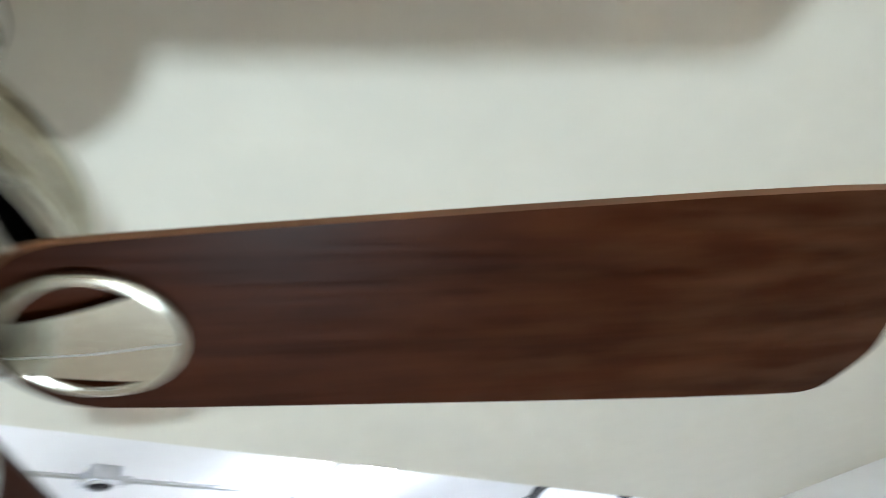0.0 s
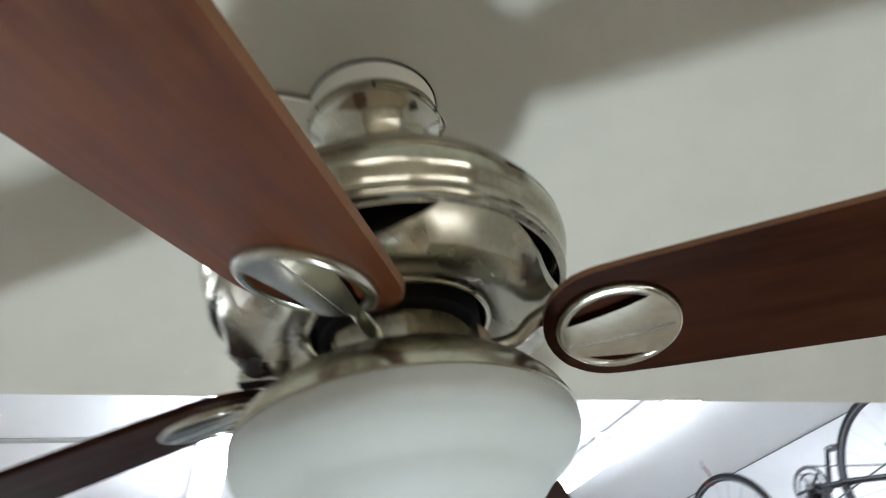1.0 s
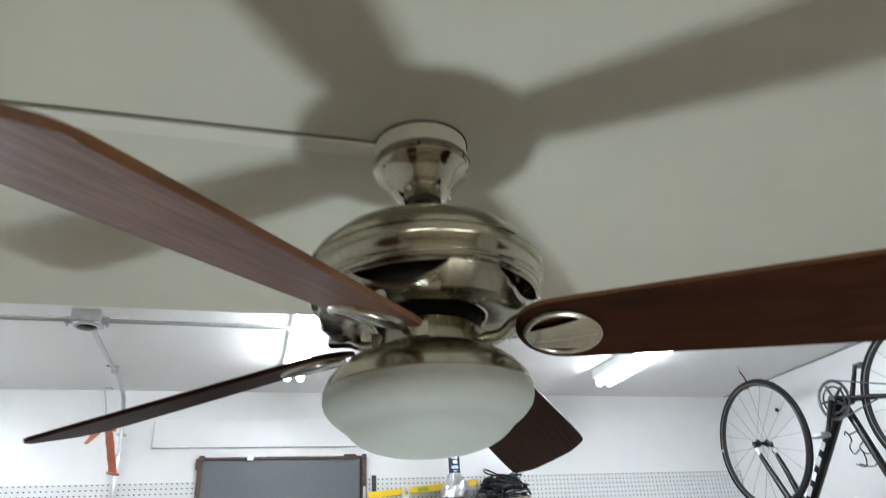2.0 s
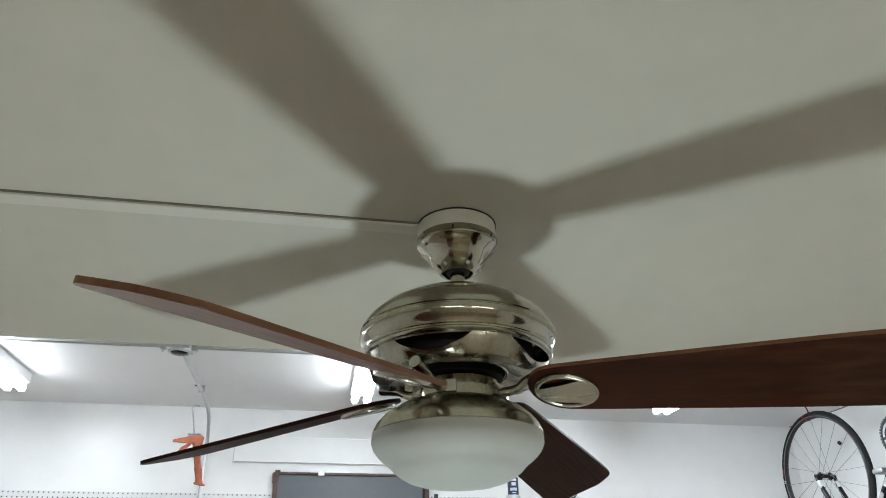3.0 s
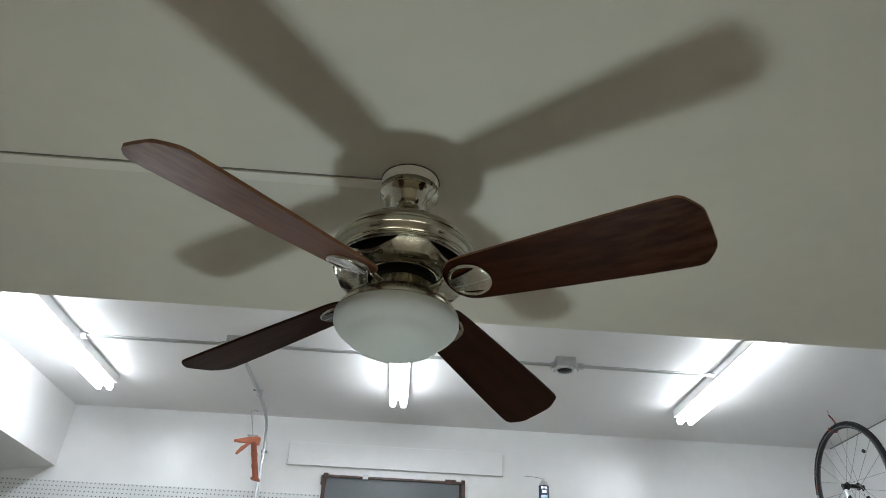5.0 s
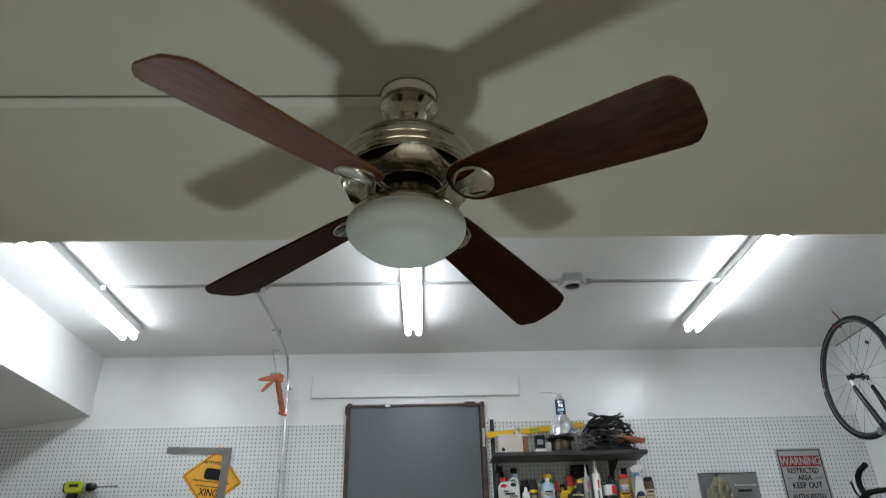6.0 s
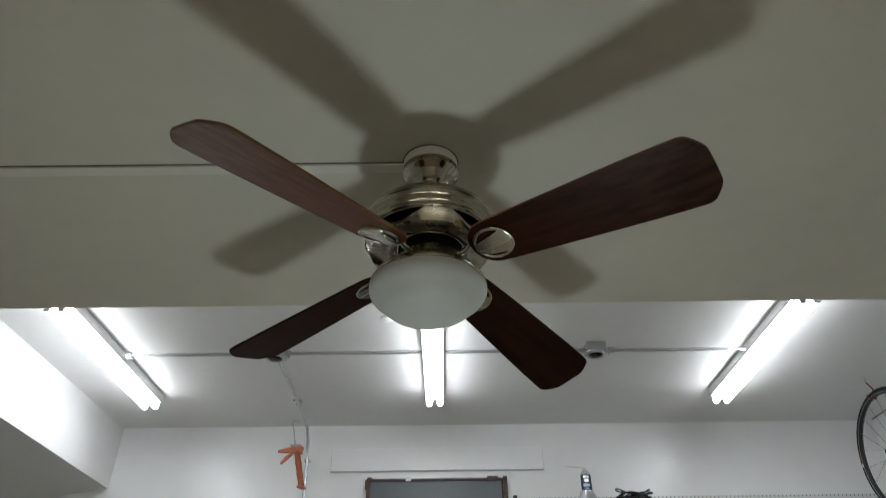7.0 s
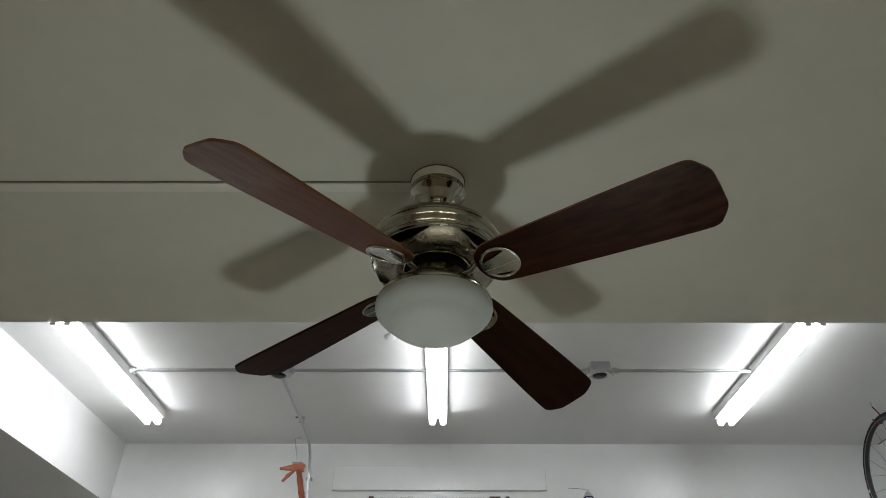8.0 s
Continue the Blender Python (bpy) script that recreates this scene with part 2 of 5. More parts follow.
def bow(points, steps=8):
    """A smooth line through points (Catmull-Rom)."""
    p = [Vector(q) for q in points]
    p = [2 * p[0] - p[1]] + p + [2 * p[-1] - p[-2]]
    out = []
    for i in range(1, len(p) - 2):
        for s in range(steps):
            t = s / steps
            out.append(0.5 * ((2 * p[i]) + (p[i + 1] - p[i - 1]) * t + (2 * p[i - 1] - 5 * p[i] + 4 * p[i + 1] - p[i + 2]) * t * t + (3 * p[i] - p[i - 1] - 3 * p[i + 1] + p[i + 2]) * t ** 3))
    out.append(p[-2])
    return out


def plate(outline, low, high, bevel=0.0):
    """A flat plate from (x, y) corners between two heights."""
    bm = bmesh.new()
    lo = [bm.verts.new((x, y, low)) for x, y in outline]
    hi = [bm.verts.new((x, y, high)) for x, y in outline]
    bm.faces.new(list(reversed(lo)))
    top = bm.faces.new(hi)
    n = len(outline)
    for i in range(n):
        j = (i + 1) % n
        bm.faces.new((lo[i], lo[j], hi[j], hi[i]))
    if bevel:
        edges = [e for e in bm.edges if abs(e.verts[0].co.z - e.verts[1].co.z) < 1e-6]
        bmesh.ops.bevel(bm, geom=edges, offset=bevel, segments=1, affect="EDGES")
    return bm


def lettering(name, text, size, material, parent, at, align="CENTER", squeeze=1.0):
    """Raised letters in the built-in font, reading along local x, facing local z."""
    curve = bpy.data.curves.new(name, "FONT")
    curve.body, curve.size, curve.align_x, curve.align_y, curve.extrude, curve.resolution_u = text, size, align, "CENTER", 0.0006, 3
    curve.offset = size * 0.02
    tmp = bpy.data.objects.new(name, curve)
    me = bpy.data.meshes.new_from_object(tmp)
    bpy.data.objects.remove(tmp)
    me.materials.clear()
    me.materials.append(material)
    ob = new(name, me)
    ob.parent = parent
    ob.matrix_basis = at @ Matrix.Diagonal((squeeze, 1, 1, 1))
    return ob


FACING = Matrix.Rotation(radians(90), 4, "X")    # local xy laid on the back wall, facing the room


# ---- the setting ----
def slab(name, lo, hi, material, label, bevel=0.0):
    return tagged(mesh_ob(name, boxed(lo, hi, bevel), material), label, name.split("_")[0], kind="structure")


slab("floor", (-3.6, -4.2, -0.1), (RIGHT + 0.2, WALL + 0.2, 0), CONCRETE, "plain brown-grey concrete garage floor")
slab("wall_north", (-3.6, WALL, 0), (RIGHT + 0.2, WALL + 0.15, HIGH + 0.3), WHITE, "glossy white painted back wall above pegboard")
slab("wall_east", (RIGHT, -4.2, 0), (RIGHT + 0.15, WALL, HIGH + 0.3), WHITE, "glossy white painted side wall behind the bicycle")
slab("wall_west", (-3.6, -4.2, 0), (-3.45, WALL, HIGH + 0.3), WHITE, "white painted side wall below the soffit")
slab("wall_south", (-3.6, -4.35, 0), (RIGHT + 0.2, -4.2, HIGH + 0.3), BEIGE, "plain beige wall closing the garage")
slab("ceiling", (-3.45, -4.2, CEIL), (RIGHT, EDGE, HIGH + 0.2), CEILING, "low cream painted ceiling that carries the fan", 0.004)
slab("ceiling_high", (-3.45, EDGE, HIGH), (RIGHT, WALL, HIGH + 0.2), HIGHPAINT, "raised white ceiling with fluorescent fixtures")


def soffit():
    bm = bmesh.new()
    low = 2.585
    corners = [(-3.45, low), (LEFT, 2.775), (LEFT, HIGH), (-3.45, HIGH)]
    a = [bm.verts.new((x, EDGE, z)) for x, z in corners]
    b = [bm.verts.new((x, WALL, z)) for x, z in corners]
    bm.faces.new(a)
    bm.faces.new(list(reversed(b)))
    for i in range(4):
        j = (i + 1) % 4
        bm.faces.new((a[i], a[j], b[j], b[i]))
    return tagged(mesh_ob("soffit", bm, HIGHPAINT), "white boxed soffit with a sloping underside", "soffit", kind="structure")


soffit()
tagged(mesh_ob("pegboard", boxed((-3.45, WALL - 0.008, 0.9), (RIGHT, WALL, 2.687), 0.001), PEG), "white perforated pegboard covering the lower back wall", "pegboard", kind="structure")
STRIP = mat("strip_paint", (0.76, 0.74, 0.66), 0.5, 0, 0.03, 3.0)
# taped joint of the ceiling boards, a shallow batten running up to the fan
tagged(mesh_ob("trim", boxed((-3.45, -0.006, CEIL - 0.007), (-0.075, 0.026, CEIL), 0.0015), STRIP), "shallow painted joint strip on the low ceiling", "trim", kind="structure")

JOINT = mat("dark_joint", (0.2, 0.19, 0.16), 0.8, 0, 0.3)
tagged(mesh_ob("trim_joint", boxed((-3.45, -0.0098, CEIL - 0.003), (-0.075, -0.0065, CEIL)), JOINT), "thin dark open joint beside the ceiling strip", "trim", kind="structure")

GREYJOINT = mat("grey_joint", (0.2, 0.205, 0.21), 0.8, 0, 0.2)
tagged(mesh_ob("trim_corner", boxed((RIGHT - 0.004, EDGE + 0.01, HIGH - 0.007), (RIGHT, WALL - 0.02, HIGH - 0.0005)), GREYJOINT), "dark open joint where ceiling meets side wall", "trim", kind="structure")

# ---- ceiling fan ----
TURN = radians(-37.2)
fan = thing("ceiling_fan", "brushed nickel ceiling fan with cherry blades hanging at rest", "ceiling fan", pose(-0.007, -0.002, 0))
MOTOR = [(0, 2.6035), (0.0409, 2.6018), (0.0715, 2.5947), (0.1022, 2.5831), (0.1329, 2.565), (0.1523, 2.5463), (0.161, 2.5322), (0.1627, 2.5268), (0.161, 2.5252), (0.1612, 2.5238), (0.1627, 2.5225), (0.1635, 2.5195), (0.1635, 2.516), (0.1627, 2.5115), (0.161, 2.507), (0.1587, 2.503), (0.1569, 2.4997), (0.1557, 2.4965), (0.1551, 2.494), (0.1539, 2.4925), (0.154, 2.4905), (0.1555, 2.4885), (0.1562, 2.4865), (0.1555, 2.4845), (0.1543, 2.483)]
part("ceiling_plate", turned([(0.0, CEIL), (0.070, CEIL), (0.070, CEIL - 0.033), (0.0, CEIL - 0.033)], 64), CEILING, fan, "white plastic ring above the canopy", smooth=40)
part("shadow_gap", turned([(0.0701, CEIL - 0.0005), (0.072, CEIL - 0.0005), (0.072, CEIL - 0.0024), (0.0701, CEIL - 0.0024)], 64), BLACK, fan, "dark gap line against the ceiling")
part("canopy", turned([(0.0680, CEIL - 0.0305), (0.0722, CEIL - 0.0310), (0.0727, CEIL - 0.0340), (0.0724, CEIL - 0.0405), (0.0712, CEIL - 0.0412), (0.0706, CEIL - 0.0418), (0.0712, CEIL - 0.0428), (0.0708, CEIL - 0.0455), (0.0682, CEIL - 0.0485), (0.0635, CEIL - 0.0525), (0.0585, CEIL - 0.0572), (0.0545, CEIL - 0.0630), (0.0512, CEIL - 0.0700), (0.0470, CEIL - 0.0785), (0.0410, CEIL - 0.0865), (0.0345, CEIL - 0.0925), (0.0300, CEIL - 0.0957), (0.0272, CEIL - 0.0958), (0.0262, CEIL - 0.0945), (0.0258, CEIL - 0.0800)], 72), NICKEL, fan, "bell-shaped brushed nickel canopy", smooth=30)
part("hanger_ball", turned([(0.0, 2.668), (0.0255, 2.660), (0.025, 2.652), (0.0205, 2.645), (0.0, 2.644)], 32), BLACK, fan, "black hanger ball", smooth=40)
part("downrod", turned([(0.0, 2.65), (0.0128, 2.65), (0.0128, 2.612), (0.0142, 2.611), (0.0148, 2.604), (0.02, 2.602), (0.022, 2.594), (0.0, 2.594)], 32), NICKEL, fan, smooth=40)
for k in range(3):
    a = radians(-135 + 62 * k)
    bm = bmesh.new()
    bmesh.ops.create_uvsphere(bm, u_segments=10, v_segments=6, radius=0.0036)
    part("canopy_screw", bm, STEEL, fan, smooth=60, at=pose(0.0385 * math.cos(a), 0.0385 * math.sin(a), 2.6505))
    part("slot_mark", boxed((-0.002, -0.001, -0.004), (0.002, 0.001, 0.004), 0.0008), BLACK, fan, at=pose(0.0722 * math.cos(a + 0.5), 0.0722 * math.sin(a + 0.5), 2.7015, 0, 0, math.degrees(a + 0.5) + 90))


def motor_lower():
    """The lower shell, with five leaf-shaped slots cut through it, each with a flared lower lip."""
    bm = bmesh.new()
    seg = 300
    top = [(0.151, 2.483), (0.1468, 2.4822)]
    low = [(0.134, 2.4525), (0.124, 2.4492), (0.11, 2.4488), (0.095, 2.452), (0.083, 2.459), (0.0765, 2.4635), (0.0745, 2.467), (0.074, 2.478)]

    def edge(a):
        d = (math.degrees(a) + 117 + 36) % 72 - 36
        s = max(0.0, 1 - (d / 23.5) ** 2)
        return 2.4808 - 0.001 * s, 2.4808 - 0.0275 * s ** 0.85, s > 0

    def radius(z):
        prof = [(2.4822, 0.1468), (2.47, 0.1455), (2.46, 0.1415), (2.4525, 0.1345)]
        for (z1, r1), (z2, r2) in zip(prof, prof[1:]):
            if z2 <= z <= z1:
                return r2 + (r1 - r2) * (z - z2) / (z1 - z2)
        return 0.146
    cols = []
    for k in range(seg):
        a = 2 * math.pi * k / seg
        u, v, cut = edge(a)
        s = (u - v) / 0.0205
        rows = top + [(radius(u) - 0.001 * cut, u), (radius(v) + 0.003 * s, v + 0.0035 * s), (radius(v) + 0.0003 * s, v), (radius(v), v - 0.0012)] + low
        rows = [(r * 1.022, z) for r, z in rows]
        cols.append(([bm.verts.new((r * math.cos(a), r * math.sin(a), z)) for r, z in rows], cut))
    for k in range(seg):
        (a, ca), (b, cb) = cols[k], cols[(k + 1) % seg]
        for i in range(len(a) - 1):
            if i == 2 and (ca or cb):
                continue
            bm.faces.new((a[i], b[i], b[i + 1], a[i + 1]))
    return bm


HANG = pose(-0.003, 0, 0)    # the rod leans a little, so that lower parts sit further out
LOWER = pose(-0.0055, 0, 0)
part("motor_housing", turned(MOTOR, 128), NICKEL, fan, "rounded brushed nickel motor housing", smooth=25, at=HANG)
part("motor_shell", motor_lower(), NICKEL_SOFT, fan, "lower nickel shell with leaf-shaped vents", smooth=35, at=HANG)
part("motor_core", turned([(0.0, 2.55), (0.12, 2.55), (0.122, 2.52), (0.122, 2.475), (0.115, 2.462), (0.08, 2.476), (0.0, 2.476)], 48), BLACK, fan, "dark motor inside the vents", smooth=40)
part("opening_ring", turned([(0.0745, 2.468), (0.0742, 2.4625), (0.0755, 2.4598), (0.0785, 2.459), (0.0815, 2.4605), (0.083, 2.464)], 72), NICKEL, fan, "bright rolled lip round the opening", smooth=60)
part("flywheel", turned([(0.0, 2.476), (0.0705, 2.476), (0.0705, 2.451), (0.067, 2.449), (0.0, 2.449)], 48), RUBBER, fan, "black rubber flywheel", smooth=40)
part("switch_housing", turned([(0.0, 2.447), (0.060, 2.447), (0.0625, 2.445), (0.0625, 2.431), (0.0655, 2.430), (0.0655, 2.411), (0.0, 2.411)], 72), NICKEL, fan, smooth=30)
part("light_pan", turned([(0, 2.4145), (0.0667, 2.4145), (0.0717, 2.413), (0.0879, 2.4075), (0.105, 2.3985), (0.1192, 2.387), (0.1283, 2.376), (0.1335, 2.3655), (0.1345, 2.3615), (0.1331, 2.3605), (0.1283, 2.363), (0, 2.372)], 96), NICKEL_PAN, fan, "domed nickel pan above the glass", smooth=30, at=LOWER)
part("glass_bowl", turned([(0.1288, 2.364), (0.1323, 2.362), (0.1345, 2.356), (0.1345, 2.348), (0.1313, 2.339), (0.1242, 2.33), (0.1156, 2.3225), (0.1086, 2.3175), (0.1045, 2.3135), (0.099, 2.3075), (0.0899, 2.3005), (0.0768, 2.2935), (0.0586, 2.288), (0.0384, 2.2848), (0.0182, 2.2835), (0, 2.2832)], 96), OPAL, fan, "frosted white glass bowl, unlit", smooth=60, at=LOWER)
part("pull_wire", piped(bow([(0.0625, -0.039, 2.704), (0.0635, -0.040, 2.692), (0.060, -0.039, 2.682), (0.049, -0.033, 2.668), (0.035, -0.027, 2.652)]), 0.0008, 6), BLACKGLOSS, fan, "thin dark wire loop on the canopy")


def blade_outline():
    """Half outline along local x, then mirrored."""
    half = [(0.120 + 0.050 * (1 - math.cos(a)), 0.0574 * math.sin(a)) for a in [math.pi / 2 * k / 9 for k in range(10)]]
    half += [(0.202, 0.060), (0.296, 0.0655), (0.413, 0.0721), (0.52, 0.0775), (0.589, 0.080)]
    corner = [(0.589, 0.080), (0.63, 0.0803), (0.646, 0.0618), (0.660, 0.0412), (0.6607, 0.0)]
    for i in range(1, len(corner) - 1):
        a, b, c = [Vector(q) for q in corner[i - 1:i + 2]]
        p, q = b + (a - b).normalized() * min(0.012, (a - b).length / 2), b + (c - b).normalized() * min(0.009, (c - b).length / 2)
        for s in range(5):
            t = s / 4
            half.append(tuple((1 - t) ** 2 * p + 2 * t * (1 - t) * b + t * t * q))
    half.append((0.6609, 0.0))
    clean = [half[0]]
    for q in half[1:]:
        if (Vector(q) - Vector(clean[-1])).length > 1e-4:
            clean.append(q)
    return clean + [(x, -y) for x, y in reversed(clean[1:-1])]


def blade_mesh():
    bm = plate(blade_outline(), 0.0, 0.0065, 0.0009)
    bm.normal_update()
    for f in bm.faces:
        f.material_index = 0 if abs(f.normal.z) > 0.9 else 1
    return bm


def medallion_mesh():
    """An oval plate under the blade: a rim, and a band across it between two crescent gaps."""
    bm = bmesh.new()
    n = 40

    def lip(s, h):
        return [bm.verts.new((0.178 + 0.0490 * s * math.cos(2 * math.pi * k / n), 0.0433 * s * math.sin(2 * math.pi * k / n), h)) for k in range(n)]
    rings = [lip(1.0, 0.0), lip(1.0, -0.0045), lip(0.975, -0.0062), lip(0.93, -0.0068), lip(0.85, -0.0064), lip(0.82, -0.005), lip(0.82, 0.0)]
    for a, b in zip(rings, rings[1:]):
        for k in range(n):
            bm.faces.new((a[k], a[(k + 1) % n], b[(k + 1) % n], b[k]))
    steps = 18
    rows = []
    for i in range(steps + 1):
        u = -0.93 + 1.86 * i / steps
        w = math.sqrt(1 - u * u) * 0.97
        hi, lo = min(w, 0.7 + 0.16 * u - 0.06 * u * u), max(-w, -0.5 - 0.3 * u - 0.1 * u * u)
        rows.append([bm.verts.new((0.178 + 0.0468 * u, 0.0411 * (lo + (hi - lo) * j / 6), -0.0066 - 0.0012 * (1 - u * u) * (1 - (2 * j / 6 - 1) ** 2))) for j in range(7)])
    for a, b in zip(rows, rows[1:]):
        for j in range(6):
            bm.faces.new((a[j], b[j], b[j + 1], a[j + 1]))
    return bm


def iron_mesh():
    """The bent arm from the flywheel to the blade, with its curved mounting plate."""
    bm = bmesh.new()
    tube(bm, bow([(0.060, 0.0, -0.004), (0.082, 0.003, -0.006), (0.1, 0.003, -0.003), (0.116, 0.001, 0.006), (0.15, 0.0, 0.0135)], 5), [0.0095 - 0.0025 * math.sin(math.pi * i / 20) for i in range(21)], 10)
    for i in range(7):
        c, d = radians(-21 + 6 * i), radians(-15 + 6 * i)
        q = [bm.verts.new((r * math.cos(t), r * math.sin(t), z)) for t in (c, d) for r in (0.058, 0.078) for z in (-0.015, 0.003)]
        for f in ((0, 1, 3, 2), (4, 6, 7, 5), (2, 3, 7, 6), (0, 4, 5, 1), (1, 5, 7, 3), (0, 2, 6, 4)):
            if (f == (0, 1, 3, 2) and i > 0) or (f == (4, 6, 7, 5) and i < 6):
                continue
            bm.faces.new([q[k] for k in f])
    bmesh.ops.remove_doubles(bm, verts=bm.verts, dist=1e-5)
    return bm


for k, (rise, droop, pitch) in enumerate(((2.4281, 4.84, 17.9), (2.4411, 7.23, 18.9), (2.4428, 5.38, 15.5), (2.4301, 6.4, 17.9))):
    a = TURN + k * math.pi / 2
    seat = Matrix.Rotation(a, 4, "Z") @ Matrix.Translation((0, 0, rise)) @ Matrix.Rotation(radians(droop), 4, "Y")
    tilt = Matrix.Rotation(radians(-pitch), 4, "X")
    # blades 0 and 3 take the veneers with painted sheen
    blade = part("blade", blade_mesh(), [(BLADETIPSHEEN, BLADE, BLADE, BLADESHEEN)[k], BLADE if k in (1, 2) else BLADEEDGE], fan, ("dark cherry fan blade with pale sheen painted on its tip", "dark cherry veneer fan blade", "dark cherry veneer fan blade", "scuffed cherry fan blade with pale sheen painted towards its tip")[k], at=seat @ tilt)
    part("medallion", medallion_mesh(), NICKEL_DARK, blade, "oval brushed nickel medallion", smooth=40)
    part("crease", piped([(0.178 - 0.040, 0.009, -0.0072), (0.178, 0.008, -0.0077), (0.178 + 0.042, 0.004, -0.0070)], 0.0006, 5), STEEL, blade)
    part("blade_iron", iron_mesh(), NICKEL_DARK, blade, "bent nickel blade arm", smooth=40, at=tilt.inverted() @ pose(0, 0, 0.0, 0, -5.5))


# ---- fluorescent fixtures ----
def fixture(lamp):
    f = thing("fluorescent_light", "white two-tube fluorescent ceiling fixture, switched on", "ceiling light", group="fluorescent lights")
    part("channel", boxed((-0.057, -0.612, -0.052), (0.057, 0.612, 0.0), 0.006), FIXTURE, f)
    for s in (-1, 1):
        bm = bmesh.new()
        tube(bm, [(s * 0.032, -0.592, -0.078), (s * 0.032, 0.592, -0.078)], 0.019, 16)
        part("tube", bm, lamp, f, "glowing fluorescent tube", smooth=60)
        for e in (-1, 1):
            part("lamp_holder", boxed((s * 0.032 - 0.013, e * 0.5985 - 0.006, -0.099), (s * 0.032 + 0.013, e * 0.5985 + 0.006, -0.0525), 0.003), FIXTURE, f)
    return f


light = fixture(LAMP)
light.matrix_basis = pose(-1.738, 1.934, HIGH)
for x in (-0.032, 1.688):
    copy_thing(light, pose(x, 1.934, HIGH))
# the row of fixtures behind, which shows as bright bars on the polished motor
rear = fixture(LAMP_OLD)
rear.matrix_basis = pose(-0.79, -2.6, CEIL, 0, 0, 90)
copy_thing(rear, pose(0.79, -2.6, CEIL, 0, 0, 90))


# ---- conduit ----
CON = HIGH - 0.03
conduit = thing("conduit", "thin galvanised electrical conduit along the high ceiling", "conduit")
for name, a, b in (("pipe", -1.655, -0.925), ("pipe", -0.815, -0.08), ("pipe", 0.03, 0.785), ("pipe", 0.905, 1.655)):
    part(name, piped([(a, 1.934, CON), (b, 1.934, CON)], 0.0092, 10), STEEL, conduit, smooth=60)
for x in (-1.645, -0.935, -0.805, 0.775, 0.915, 1.645):
    part("connector", piped([(x - 0.014, 1.934, CON), (x + 0.014, 1.934, CON)], 0.016, 10), STEEL, conduit, smooth=60)


def lampholder(x):
    h = thing("junction_box", "square steel junction box with a round sensor head", "junction box", pose(x, 1.934, HIGH), group="junction boxes")
    part("box_body", boxed((-0.052, -0.052, -0.05), (0.052, 0.052, 0.0), 0.004), STEEL, h)
    part("cover", turned([(0.0, -0.05), (0.049, -0.05), (0.050, -0.055), (0.046, -0.060), (0.041, -0.061), (0.039, -0.057), (0.0, -0.057)], 28), STEEL, h, "bright steel cover ring", smooth=35)
    for dx in (-0.06, 0.06):
        part("locknut", turned([(0, -0.009), (0.017, -0.009), (0.017, 0.009), (0, 0.009)], 6), STEEL, h, at=pose(dx, 0, -0.03, 0, 90))
        part("set_screw", turned([(0, -0.006), (0.005, -0.006), (0.005, 0.006), (0, 0.006)], 10), STEEL, h, at=pose(dx * 1.2, 0, -0.05))
    part("lens", turned([(0.0, -0.0572), (0.038, -0.0572), (0.035, -0.0615), (0.02, -0.065), (0.0, -0.066)], 24), BLACKGLOSS, h, "dark round lens", smooth=50)
    return h


lampholder(-0.868)
lampholder(0.828)


# ---- pipe, caulking gun and panels on the back wall ----
FRONT = WALL - 0.008
riser = thing("wall_conduit", "galvanised conduit bending from the ceiling down the wall", "conduit")
part("pipe", piped(bow([(-0.868, 1.985, HIGH - 0.03), (-0.872, 2.5, HIGH - 0.028), (-0.873, 2.82, HIGH - 0.035), (-0.873, 2.98, HIGH - 0.075), (-0.873, 3.055, HIGH - 0.17), (-0.873, 3.078, HIGH - 0.3), (-0.873, 3.082, 2.6), (-0.873, 3.082, 1.2)], 8), 0.01, 10), STEEL, riser, smooth=60)
part("strap", boxed((-0.889, 2.634, HIGH - 0.041), (-0.857, 2.646, HIGH), 0.003), STEEL, riser)
part("strap_screw", turned([(0, -0.005), (0.006, -0.004), (0.006, 0.0), (0, 0.0)], 10), BLACKGLOSS, riser, at=pose(-0.905, 2.64, HIGH - 0.003))
part("strap_tab", boxed((-0.915, 2.63, HIGH - 0.003), (-0.8895, 2.65, HIGH), 0.001), STEEL, riser)
for z in (2.93, 2.4):
    part("strap", boxed((-0.893, 3.069, z - 0.006), (-0.852, WALL - 0.001, z + 0.006), 0.003), STEEL, riser)

ORANGE = mat("orange_paint", (0.50, 0.155, 0.08), 0.5, 0, 0.25, 40, 0.1)
gun = thing("caulking_gun", "orange metal caulking gun hung by its rod", "caulking gun")
GY = 2.86
part("rod", piped(bow([(-0.905, GY, 3.112), (-0.935, GY, 3.118), (-0.945, GY, 3.10), (-0.932, GY, 3.04), (-0.912, GY, 2.94)], 5), 0.0045, 8), STEEL, gun, "bent steel plunger rod", smooth=60)
part("thumb_plate", boxed((-0.945, GY - 0.014, 2.955), (-0.88, GY + 0.014, 2.961), 0.002), STEEL, gun)


